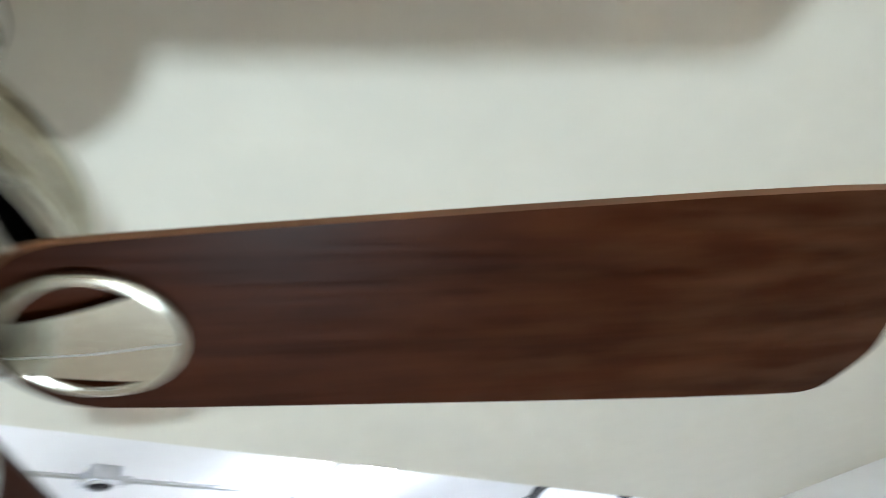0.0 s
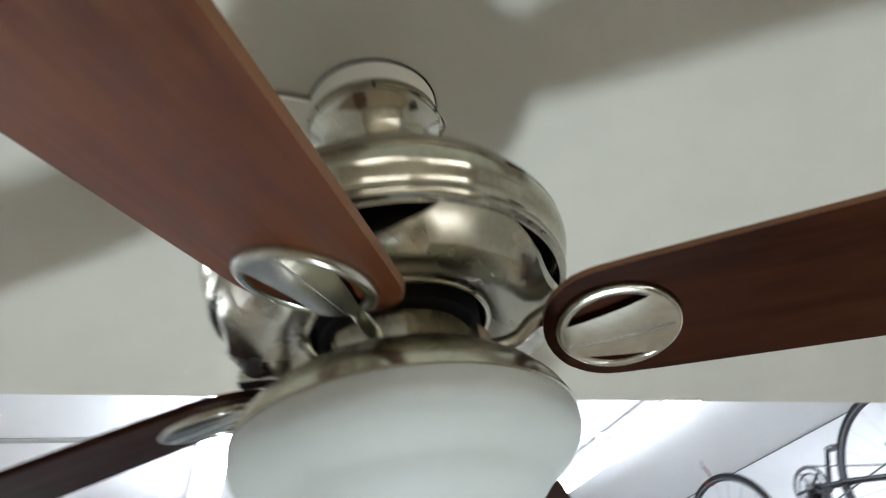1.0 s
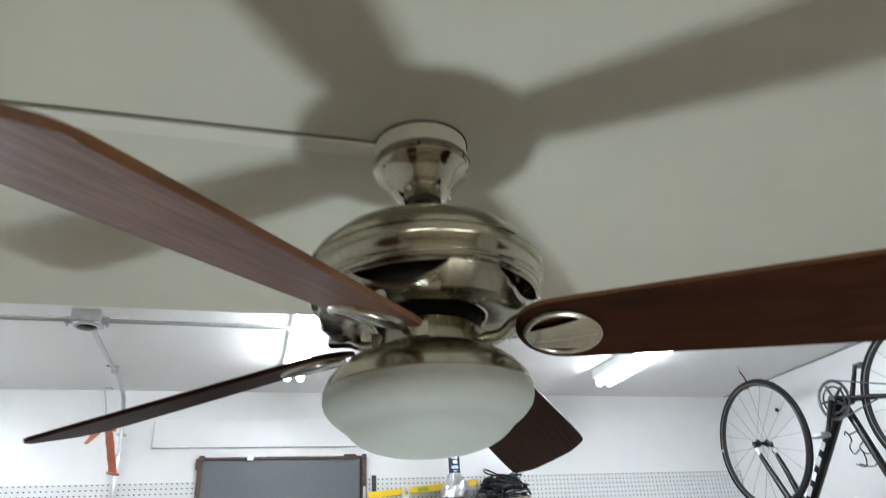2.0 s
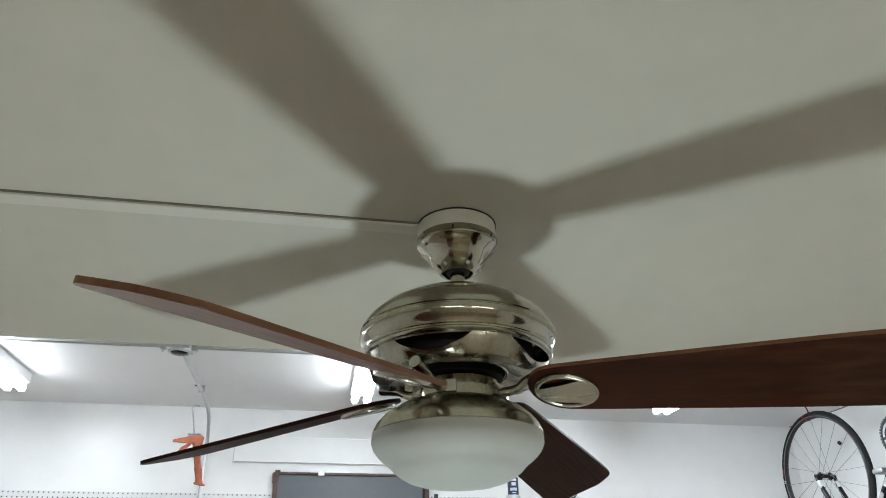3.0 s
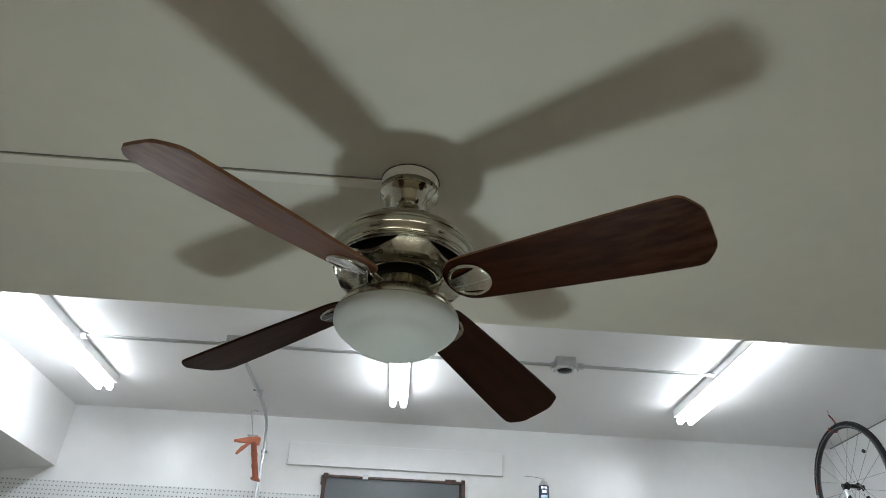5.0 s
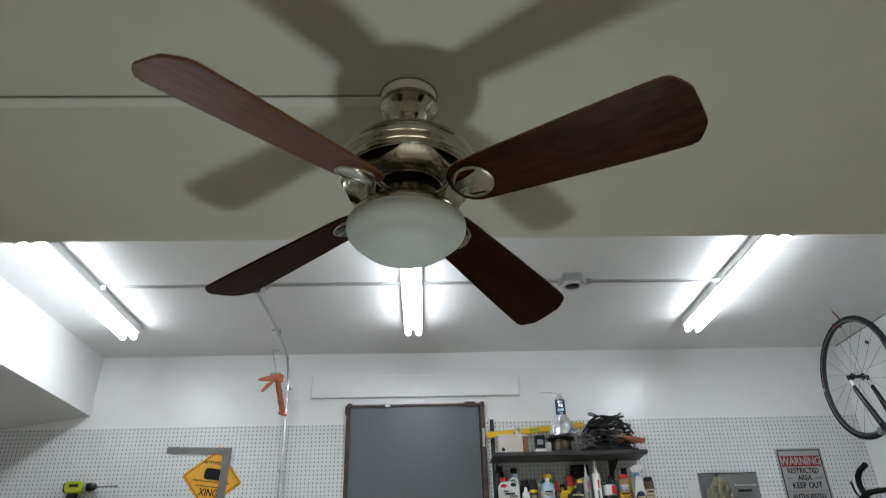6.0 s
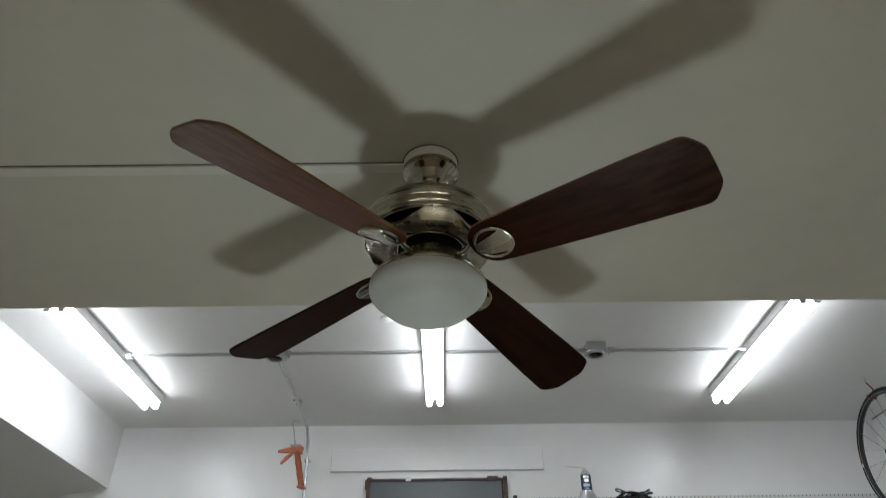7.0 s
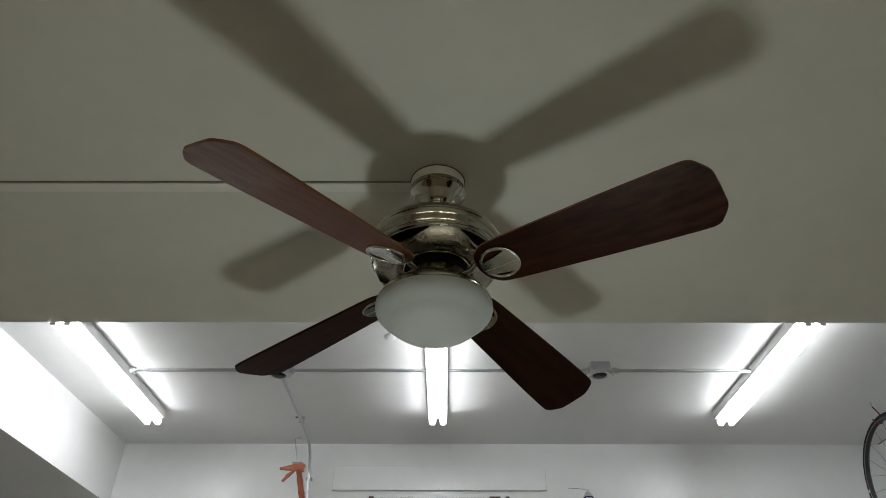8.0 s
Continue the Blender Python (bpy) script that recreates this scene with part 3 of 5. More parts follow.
def gun_barrel():
    bm = bmesh.new()
    n, rows = 14, []
    for i in range(13):
        z = 2.915 - 0.213 * i / 12
        x = -0.898 + 0.05 * i / 12
        r = 0.0185 if i % 4 else 0.0215
        rows.append([bm.verts.new((x + r * math.cos(math.pi * (0.08 + 1.15 * k / n)), GY - r * math.sin(math.pi * (0.08 + 1.15 * k / n)), z)) for k in range(n + 1)])
    for a, b in zip(rows, rows[1:]):
        for k in range(n):
            bm.faces.new((a[k], a[k + 1], b[k + 1], b[k]))
    bmesh.ops.solidify(bm, geom=bm.faces[:], thickness=0.002)
    return bm


part("barrel", gun_barrel(), ORANGE, gun, smooth=40)
part("end_ring", turned([(0.01, -0.004), (0.03, -0.004), (0.03, 0.004), (0.01, 0.004), (0.01, -0.004)], 24), ORANGE, gun, at=pose(-0.848, GY, 2.699, 0, 10))
part("body", plate([(-0.035, -0.012), (0.035, -0.02), (0.04, 0.022), (0.028, 0.03), (-0.03, 0.025), (-0.115, 0.004), (-0.118, -0.006), (-0.05, -0.008)], -0.013, 0.013, 0.002), ORANGE, gun, at=Matrix.Translation((-0.9, GY, 2.922)) @ FACING)
part("trigger", plate([(-0.03, -0.008), (-0.022, -0.018), (-0.085, -0.082), (-0.098, -0.078), (-0.07, -0.035)], -0.008, 0.008, 0.002), ORANGE, gun, at=Matrix.Translation((-0.9, GY, 2.922)) @ FACING)

panel = thing("wall_panel", "white painted blank board fixed to the wall", "board")
part("panel_face", boxed((-0.718, WALL - 0.022, 2.861), (0.667, WALL - 0.0005, 3.006), 0.0015), WHITE, panel)
# grey strips that paint the depth shading along the board's side edges
EDGESHADE = mat("grey_edge_shade", (0.3, 0.3, 0.31), 0.8, 0, 0.2)
for x in (-0.7215, 0.6675):
    part("edge_shade", boxed((x, WALL - 0.004, 2.861), (x + 0.003, WALL - 0.0005, 3.006)), EDGESHADE, panel)

BROWN = mat("worn_brown_steel", (0.075, 0.045, 0.036), 0.45, 0.2, 0.9, 30, 0.2)
GREYBOARD = mat("grey_chalkboard", (0.108, 0.122, 0.134), 0.4, 0, 0.06, 4, 0.05)
board = thing("door_panel", "dark grey panel in a worn brown steel frame", "panel")
part("panel_face", boxed((-0.458, WALL - 0.03, 0.9), (0.408, WALL - 0.012, 2.792), 0.001), GREYBOARD, board)
part("frame_side", boxed((-0.478, WALL - 0.042, 0.9), (-0.452, WALL - 0.0085, 2.79), 0.003), BROWN, board)
part("frame_side", boxed((0.398, WALL - 0.042, 0.9), (0.424, WALL - 0.0085, 2.79), 0.003), BROWN, board)
part("frame_top", boxed((-0.478, WALL - 0.042, 2.7905), (0.424, WALL - 0.0085, 2.806), 0.003), BROWN, board)
for x, w in ((-0.458, 0.03), (-0.21, 0.035), (0.33, 0.07), (0.41, 0.026)):
    part("bracket", boxed((x - w / 2, WALL - 0.05, 2.785), (x + w / 2, WALL - 0.0425, 2.814), 0.003), BROWN if w != 0.035 else STEEL, board)
PALECHIP = mat("bare_chipped_edge", (0.5, 0.48, 0.44), 0.6, 0, 0.3)
for x, w in ((-0.4, 0.02), (-0.27, 0.09), (0.1, 0.16)):
    part("chipped_edge", boxed((x, WALL - 0.0435, 2.8025), (x + w, WALL - 0.041, 2.8075), 0.001), PALECHIP, board)
part("inner_seam", boxed((0.386, WALL - 0.0345, 0.9), (0.3975, WALL - 0.0305, 2.79), 0.001), BLACK, board)
part("hinge", boxed((0.402, WALL - 0.05, 2.52), (0.418, WALL - 0.0425, 2.64), 0.003), PALECHIP, board, "pale steel hinge")
part("latch", boxed((-0.487, WALL - 0.046, 2.745), (-0.4785, WALL - 0.009, 2.80), 0.002), BROWN, board)

# ---- signs ----
SIGNGREY = mat("sign_grey", (0.36, 0.37, 0.38), 0.45, 0, 0.05)
SIGNRED = mat("sign_red", (0.27, 0.018, 0.024), 0.45, 0, 0.08)
INK = mat("black_ink", (0.012, 0.012, 0.013), 0.6, 0, 0.1, spec=0.15)
YELLOW = mat("sign_yellow", (0.84, 0.42, 0.012), 0.4, 0, 0.05)


def flat(name, pts, z0, z1, material, parent, at):
    return part(name, plate(pts, z0, z1), material, parent, at=at)


def rect(x0, y0, x1, y1):
    return [(x0, y0), (x1, y0), (x1, y1), (x0, y1)]


def rounded(x0, y0, x1, y1, r):
    out = []
    for cx, cy, a0 in ((x1 - r, y1 - r, 0), (x0 + r, y1 - r, 90), (x0 + r, y0 + r, 180), (x1 - r, y0 + r, 270)):
        out += [(cx + r * math.cos(radians(a0 + 22.5 * k)), cy + r * math.sin(radians(a0 + 22.5 * k))) for k in range(5)]
    return out


warn = thing("warning_sign", "grey and red rectangular warning sign with black lettering", "sign", Matrix.Translation((2.452, FRONT - 0.001, 2.277)) @ FACING)
part("sign_plate", plate(rounded(-0.15, -0.2, 0.15, 0.2, 0.012), 0.0, 0.004), SIGNGREY, warn)
for r in (rect(-0.14, 0.184, 0.14, 0.19), rect(-0.14, -0.19, 0.14, -0.184), rect(-0.14, -0.1835, -0.134, 0.1835), rect(0.134, -0.1835, 0.14, 0.1835)):
    flat("border", r, 0.0042, 0.005, INK, warn, Matrix())
flat("red_field", rect(-0.128, 0.085, 0.128, 0.152), 0.0042, 0.005, SIGNRED, warn, Matrix())
lettering("word", "WARNING", 0.066, SIGNGREY, warn, pose(0, 0.117, 0.0058), squeeze=0.82)
lettering("word", "RESTRICTED", 0.046, INK, warn, pose(0, 0.058, 0.005), squeeze=0.80)
lettering("word", "AREA", 0.046, INK, warn, pose(0, 0.015, 0.005), squeeze=0.8)
lettering("word", "KEEP OUT", 0.05, INK, warn, pose(0.005, -0.032, 0.005), squeeze=0.84)
lettering("word", "AUTHORIZED", 0.042, INK, warn, pose(0, -0.098, 0.005), squeeze=0.82)
lettering("word", "PERSONNEL", 0.042, INK, warn, pose(0, -0.133, 0.005), squeeze=0.86)
lettering("word", "ONLY", 0.042, INK, warn, pose(0.02, -0.167, 0.005), squeeze=0.86)
for r, m in ((rect(-0.12, 0.013, -0.062, 0.016), INK), (rect(0.062, 0.013, 0.12, 0.016), INK), (rect(-0.125, -0.068, 0.125, -0.0655), SIGNRED)):
    flat("rule", r, 0.0042, 0.005, m, warn, Matrix())

dia = thing("diamond_sign", "yellow diamond-shaped crossing sign with black picture", "sign", Matrix.Translation((-1.302, FRONT - 0.002, 2.36)) @ FACING @ Matrix.Rotation(radians(-8), 4, "Z"))
part("sign_plate", plate([(x * math.cos(radians(45)) - y * math.sin(radians(45)), x * math.sin(radians(45)) + y * math.cos(radians(45))) for x, y in rounded(-0.135, -0.135, 0.135, 0.135, 0.016)], 0.0, 0.003), YELLOW, dia)
S = 0.123
for a, b in (((0, S), (S, 0)), ((S, 0), (0, -S)), ((0, -S), (-S, 0)), ((-S, 0), (0, S))):
    k = 1.415
    part("border", piped([(a[0] * k, a[1] * k, 0.0035), (b[0] * k, b[1] * k, 0.0035)], 0.0022, 4), INK, dia)
lettering("word", "ROTTWEILER", 0.026, INK, dia, pose(0.0, 0.098, 0.0038), squeeze=0.9)
lettering("word", "XING", 0.06, INK, dia, pose(0.0, -0.083, 0.0038), squeeze=0.8)
flat("picture", rounded(-0.055, -0.005, 0.075, 0.065, 0.02), 0.0034, 0.0042, INK, dia, Matrix())
flat("rule", rect(-0.115, -0.018, 0.115, -0.013), 0.0034, 0.0042, INK, dia, Matrix())
flat("rule", rect(-0.09, -0.048, 0.09, -0.043), 0.0034, 0.0042, INK, dia, Matrix())
part("hanging_ring", piped([(0.012 * math.cos(2 * math.pi * k / 14), 0.197 + 0.012 * math.sin(2 * math.pi * k / 14), 0.002) for k in range(14)], 0.0022, 6, True), YELLOW, dia)

SQ = mat("square_steel", (0.17, 0.165, 0.155), 0.5, 0.35, 0.25, 18)
square = thing("framing_square", "dull steel framing square hung over the diamond sign", "framing square", Matrix.Translation((-1.198, FRONT - 0.008, 2.549)) @ FACING)
part("long_arm", plate(rect(-0.051, -0.41, 0.0, -0.0405), 0.0, 0.003), SQ, square, at=pose(0, 0, 0, 0, 0, -2))
part("short_arm", plate(rect(-0.408, -0.04, 0.0, 0.0), 0.0, 0.003), SQ, square, at=pose(0, 0, 0, 0, 0, -2))

# ---- drill ----
LIME = mat("lime_plastic", (0.46, 0.54, 0.015), 0.42, 0, 0.08)
DARKGREY = mat("dark_grey_plastic", (0.028, 0.029, 0.028), 0.5, 0, 0.15, spec=0.3)
drill = thing("cordless_drill", "lime green and grey cordless drill hung on pegboard", "drill", Matrix.Translation((-2.115, FRONT - 0.045, 2.322)) @ FACING @ Matrix.Diagonal((0.92, 0.96, 1, 1)))
part("motor_body", plate([(-0.055, -0.03), (-0.063, 0.0), (-0.055, 0.028), (-0.02, 0.034), (0.05, 0.034), (0.062, 0.022), (0.062, -0.022), (0.045, -0.035), (-0.03, -0.04)], -0.033, 0.033, 0.008), LIME, drill)
part("vent_cap", boxed((-0.068, -0.028, -0.026), (-0.0605, 0.024, 0.026), 0.003), DARKGREY, drill)
part("brand_panel", plate(rounded(-0.025, -0.004, 0.035, 0.015, 0.005), 0.0332, 0.034), DARKGREY, drill)
along = Matrix.Rotation(radians(90), 4, "Y")
part("gear_collar", turned([(0.0, 0.0), (0.031, 0.0), (0.032, 0.01), (0.029, 0.02), (0.0, 0.02)], 20), STEEL, drill, smooth=40, at=Matrix.Translation((0.06, 0, 0)) @ along)
part("chuck", turned([(0.0, 0.0), (0.026, 0.0), (0.027, 0.02), (0.025, 0.035), (0.014, 0.058), (0.0, 0.058)], 20), BLACKGLOSS, drill, "black keyless chuck", smooth=40, at=Matrix.Translation((0.08, 0, 0)) @ along)
part("drill_bit", piped([(0.13, 0, 0), (0.26, 0.002, 0), (0.265, 0.002, 0), (0.279, 0.002, 0)], [0.0045, 0.0045, 0.008, 0.006], 8), SQ, drill)
part("handle", plate([(-0.035, -0.03), (0.02, -0.036), (0.008, -0.075), (-0.012, -0.15), (-0.052, -0.15), (-0.045, -0.09)], -0.019, 0.019, 0.006), DARKGREY, drill)
part("trigger", plate([(0.018, -0.04), (0.033, -0.046), (0.018, -0.078), (0.006, -0.074)], -0.01, 0.01, 0.003), BLACKGLOSS, drill)
part("battery", boxed((-0.075, -0.2, -0.036), (0.045, -0.165, 0.036), 0.006), DARKGREY, drill)
part("battery_mount", boxed((-0.07, -0.1645, -0.034), (0.04, -0.145, 0.034), 0.006), LIME, drill)

# ---- hand saw and clamp handles below the square ----
RED = mat("red_plastic", (0.55, 0.03, 0.025), 0.4, 0, 0.1)
NAVY = mat("navy_plastic", (0.012, 0.016, 0.06), 0.4, 0, 0.15)
saw = thing("hacksaw", "hacksaw with a navy handle and red frame end", "saw", Matrix.Translation((-1.28, FRONT - 0.03, 2.11)) @ FACING)
part("frame_bar", piped([(0.02, 0.02, 0), (0.235, 0.02, 0)], 0.006, 8), STEEL, saw)
part("frame_end", plate([(0.215, -0.06), (0.245, -0.06), (0.255, 0.02), (0.24, 0.035), (0.225, 0.02)], -0.009, 0.009, 0.002), RED, saw)
part("handle", plate([(0.07 * math.cos(radians(a)) * (0.9 if a < 180 else 0.6) - 0.01, 0.05 * math.sin(radians(a)) + (-0.02)) for a in range(0, 360, 30)], -0.014, 0.014, 0.005), NAVY, saw)
clamp = thing("bar_clamp", "grey bar clamp with red jaw", "clamp", Matrix.Translation((-1.455, FRONT - 0.03, 2.11)) @ FACING)
part("jaw", boxed((-0.05, 0.0, -0.015), (0.05, 0.035, 0.015), 0.006), SQ, clamp)
part("grip", boxed((-0.045, -0.09, -0.014), (0.0, -0.001, 0.014), 0.005), RED, clamp)
part("bar", boxed((0.012, -0.25, -0.004), (0.03, -0.001, 0.004), 0.001), SQ, clamp)

# ---- grey steel plate with a glove, and a white hook plate ----
PLATE = mat("grey_steel_plate", (0.27, 0.29, 0.29), 0.3, 0.7, 0.15, 8)
CLOTH = mat("canvas", (0.25, 0.235, 0.165), 0.85, 0, 0.25, 30, 0.5, 90)
cab = thing("steel_box", "grey steel switch box on the pegboard", "electrical box", Matrix.Translation((1.95, FRONT - 0.001, 2.328)) @ FACING)
part("door", plate(rounded(-0.185, -0.6, 0.185, -0.002, 0.004), 0.0, 0.022, 0.002), PLATE, cab)
part("top_edge", boxed((-0.187, -0.0015, 0.0), (0.187, 0.003, 0.026), 0.001), BLACKGLOSS, cab)
part("rail", boxed((0.03, -0.078, 0.0225), (0.168, -0.072, 0.029), 0.002), FIXTURE, cab)
part("latch", boxed((0.045, -0.115, 0.0225), (0.13, -0.1, 0.034), 0.004), BLACKGLOSS, cab)
part("label_plate", boxed((-0.025, -0.3, 0.0225), (0.03, -0.19, 0.026), 0.002), BLACKGLOSS, cab)
part("label_plate", boxed((0.045, -0.3, 0.0225), (0.1, -0.19, 0.026), 0.002), BLACKGLOSS, cab)


def glove():
    """A limp work glove: a cuff gathered at the hook and five hanging fingers of uneven length, creased."""
    bm = bmesh.new()
    rng = random.Random(11)
    for k in range(9):
        x = -0.15 + 0.0165 * k
        drop = (0.17, 0.21, 0.2, 0.24, 0.23, 0.26, 0.22, 0.19, 0.15)[k]
        top = -0.022 - 0.017 * abs(k - 4.5)
        pts = bow([(-0.076 + 0.12 * (x + 0.076), -0.022, 0.03), (x + 0.008, top - 0.018, 0.04 + 0.012 * (k % 2)), (x + rng.uniform(-0.006, 0.006), -0.1, 0.036 + 0.014 * ((k * 2) % 3)), (x + rng.uniform(-0.008, 0.008), -0.15, 0.034 + 0.01 * (k % 3)), (x - 0.004, -drop, 0.028)], 5)
        tube(bm, pts, [0.005 + 0.0085 * min(1, i / 4) * (1 + 0.18 * math.sin(1.7 * i + k)) for i in range(len(pts))], 9)
    for v in bm.verts:
        v.co.z += 0.006 * noise.noise(v.co * 45)
    return bm


g = thing("work_glove", "off-white canvas work glove hanging on the steel box", "glove", Matrix.Translation((1.95, FRONT - 0.001, 2.328)) @ FACING)
part("glove_body", glove(), CLOTH, g, smooth=60)
part("loop", piped(bow([(-0.085, -0.035, 0.03), (-0.078, -0.012, 0.034), (-0.07, -0.035, 0.032)], 6), 0.004, 6), BLACKGLOSS, g)
hookp = thing("hook_plate", "white rounded plastic plate on the pegboard", "wall plate", Matrix.Translation((1.72, FRONT - 0.001, 2.21)) @ FACING)
part("plate_face", plate(rounded(-0.034, -0.075, 0.034, 0.08, 0.03), 0.0, 0.01, 0.003), FIXTURE, hookp)
part("lower_strip", boxed((-0.036, -0.4, 0.0), (0.036, -0.078, 0.006), 0.002), FIXTURE, hookp)

# ---- shelves ----
SHELF = mat("dark_shelf_steel", (0.04, 0.041, 0.04), 0.55, 0.0, 0.5, 15, 0.1, spec=0.3)
# lighter grey for the boards paints in the light on their undersides
SHELFLIT = mat("lit_grey_shelf_board", (0.10, 0.10, 0.092), 0.55, 0, 0.4, 9, 0.1)
S1, S2 = 2.440, 2.090
shelf = thing("wall_shelf", "dark grey two-tier metal wall shelf full of supplies", "shelf")
for z in (S1, S2):
    part("shelf_board", boxed((0.445, 2.875, z - 0.02), (1.395 if z == S1 else 1.41, FRONT - 0.012, z), 0.003), SHELFLIT, shelf)
    part("front_lip", boxed((0.445, 2.866, z - 0.022), (1.395 if z == S1 else 1.41, 2.8745, z + 0.003), 0.002), SHELF, shelf)
for x in (0.47, 1.215):
    part("upright", boxed((x - 0.012, FRONT - 0.0115, 1.7), (x + 0.012, FRONT - 0.0005, 2.70 if x < 1 else 2.5), 0.002), SHELF, shelf)
    for z in (S1, S2):
        part("bracket", plate([(0, 0), (0.19, 0), (0.19, -0.012), (0.03, -0.075), (0, -0.075)], -0.004, 0.004, 0.001), SHELF, shelf, at=Matrix.Translation((x, FRONT - 0.012, z - 0.0325)) @ Matrix.Rotation(radians(-90), 4, "Z") @ FACING)


def item_mat(name, c, rough=0.35, vary=0.08):
    return mat(name, c, rough, 0, vary, 25)


PWHITE, PGREEN, PBLUE, PYEL = item_mat("white_plastic", (0.72, 0.72, 0.69)), item_mat("green_plastic", (0.02, 0.20, 0.09)), item_mat("blue_print", (0.10, 0.28, 0.55)), item_mat("yellow_plastic", (0.78, 0.52, 0.02))
PRED, PBLACK, PTEAL, PCREAM = item_mat("red_cap", (0.50, 0.02, 0.02)), mat("black_plastic", (0.012, 0.012, 0.014), 0.4, 0, 0.1, 25, spec=0.3), item_mat("teal_print", (0.01, 0.18, 0.16)), item_mat("cream_label", (0.62, 0.55, 0.38))
INKGREY = item_mat("grey_ink", (0.12, 0.12, 0.13))
PBROWN, PLTBLUE = item_mat("brown_plastic", (0.12, 0.08, 0.05)), item_mat("pale_blue", (0.42, 0.58, 0.72))


def standing(name, label, category, x, y, z, turn=0.0):
    return thing(name, label, category, pose(x, y, z, 0, 0, turn))


def arc_bar(r, a0, a1, z0, z1):
    """A printed bar bent round a bottle."""
    bm = bmesh.new()
    rows = []
    for k in range(7):
        a = a0 + (a1 - a0) * k / 6
        rows.append([bm.verts.new((q * math.cos(a), q * math.sin(a), z)) for q, z in ((r - 0.0006, z0), (r, z0), (r, z1), (r - 0.0006, z1))])
    for p, q in zip(rows, rows[1:]):
        for i in range(3):
            bm.faces.new((p[i], q[i], q[i + 1], p[i + 1]))
    return bm


def bottle(x, y, z, r, h, body, cap, label, category="bottle", neck=0.35, shoulder=0.72, cap_h=0.1, band=None, bands=None, squash=0.8, cap_r=None):
    """A moulded bottle with a cap and a printed wrap."""
    b = standing("bottle" if category == "bottle" else category.replace(" ", "_"), label, category, x, y, z)
    r *= 1.14
    hs, hc = h * shoulder, h * (1 - cap_h)
    prof = [(0, 0), (r * 0.9, 0), (r, r * 0.12), (r, hs), (r * 0.93, hs + (hc - hs) * 0.3), (r * (neck + 0.25), hs + (hc - hs) * 0.7), (r * neck, hs + (hc - hs) * 0.9), (r * neck, hc), (0, hc)]
    sq = Matrix.Diagonal((1, squash, 1, 1))
    part("body", turned(prof, 24), body, b, smooth=40, at=sq)
    cr = cap_r or r * neck * 1.12
    part("cap", turned([(0, hc + 0.0005), (cr, hc + 0.0005), (cr * 0.94, h), (0, h)], 20), cap, b, smooth=40, at=sq)
    for lo, hi, m in bands or ([(band[0], band[1], band[2])] if band else []):
        part("label_band", turned([(r * 1.004, h * lo), (r * 1.012, h * lo + 0.0005), (r * 1.012, h * hi - 0.0005), (r * 1.004, h * hi)], 24), m, b, smooth=40, at=sq)
        if (hi - lo) * h > 0.025:
            ink = PBLACK if m in (PCREAM, PWHITE, PYEL) else PCREAM
            for k in range(3):
                u, w = lo + (hi - lo) * (0.2 + 0.26 * k), (0.5, 0.8, 0.62)[(k + int(x * 1000)) % 3]
                part("print_bar", arc_bar(r * 1.022, -math.pi / 2 - w, -math.pi / 2 + w, h * u, h * u + (0.009 if k == 2 else 0.0045)), ink, b, at=sq)
    return b


def mark(parent, x0, z0, x1, z1, y, material):
    """A printed bar standing for writing that cannot be made out."""
    part("print_bar", boxed((x0, y - 0.0008, z0), (x1, y, z1)), material, parent)


# lower shelf, from the jug onward
Z = S2
jug = standing("jug", "white rectangular jug with yellow and green print", "jug", 0.535, 2.945, Z)
part("body", plate([(-0.062, 0.0), (0.062, 0.0), (0.062, 0.155), (0.05, 0.178), (0.02, 0.188), (-0.03, 0.19), (-0.052, 0.182), (-0.062, 0.165)], -0.035, 0.035, 0.008), PWHITE, jug, at=FACING)
part("cap", turned([(0, 0), (0.019, 0), (0.018, 0.022), (0, 0.022)], 18), PRED, jug, at=pose(-0.03, 0, 0.191))
part("handle_grip", piped(bow([(0.0, -0.03, 0.188), (0.02, -0.03, 0.203), (0.045, -0.03, 0.198), (0.055, -0.03, 0.17)], 5), 0.008, 8), PWHITE, jug, smooth=60)
part("handle_hole", plate(rounded(0.008, 0.158, 0.042, 0.18, 0.009), 0.0352, 0.0358), PBLACK, jug, at=FACING)
part("print_yellow", plate(rect(-0.0615, 0.055, 0.0615, 0.09), 0.0352, 0.036), PYEL, jug, at=FACING)
part("print_green", plate([(-0.0615, 0.03), (0.0615, 0.038), (0.0615, 0.0545), (-0.0615, 0.0545)], 0.0352, 0.036), PTEAL, jug, at=FACING)
part("print_oval", plate([(-0.033 + 0.02 * math.cos(2 * math.pi * k / 16), 0.163 + 0.011 * math.sin(2 * math.pi * k / 16)) for k in range(16)], 0.0352, 0.036), PRED, jug, at=FACING)
for x0, z0, x1, z1 in ((-0.036, 0.128, -0.006, 0.136), (-0.03, 0.112, 0.03, 0.123), (0.0, 0.1, 0.045, 0.108), (-0.045, 0.08, 0.045, 0.084), (-0.045, 0.072, 0.04, 0.076), (-0.03, 0.061, 0.03, 0.066)):
    part("print_bar", plate(rect(x0, z0, x1, z1), 0.0362, 0.0368), PBLACK, jug, at=FACING)

bottle(0.49, 3.045, Z, 0.028, 0.30, PBLACK, PBLACK, "black spray can behind the white jug", "spray can", 0.7, 0.86, 0.1)
bottle(0.585, 3.05, Z, 0.027, 0.29, PLTBLUE, PBLACK, "pale spray can with black cap", "spray can", 0.6, 0.82, 0.12)
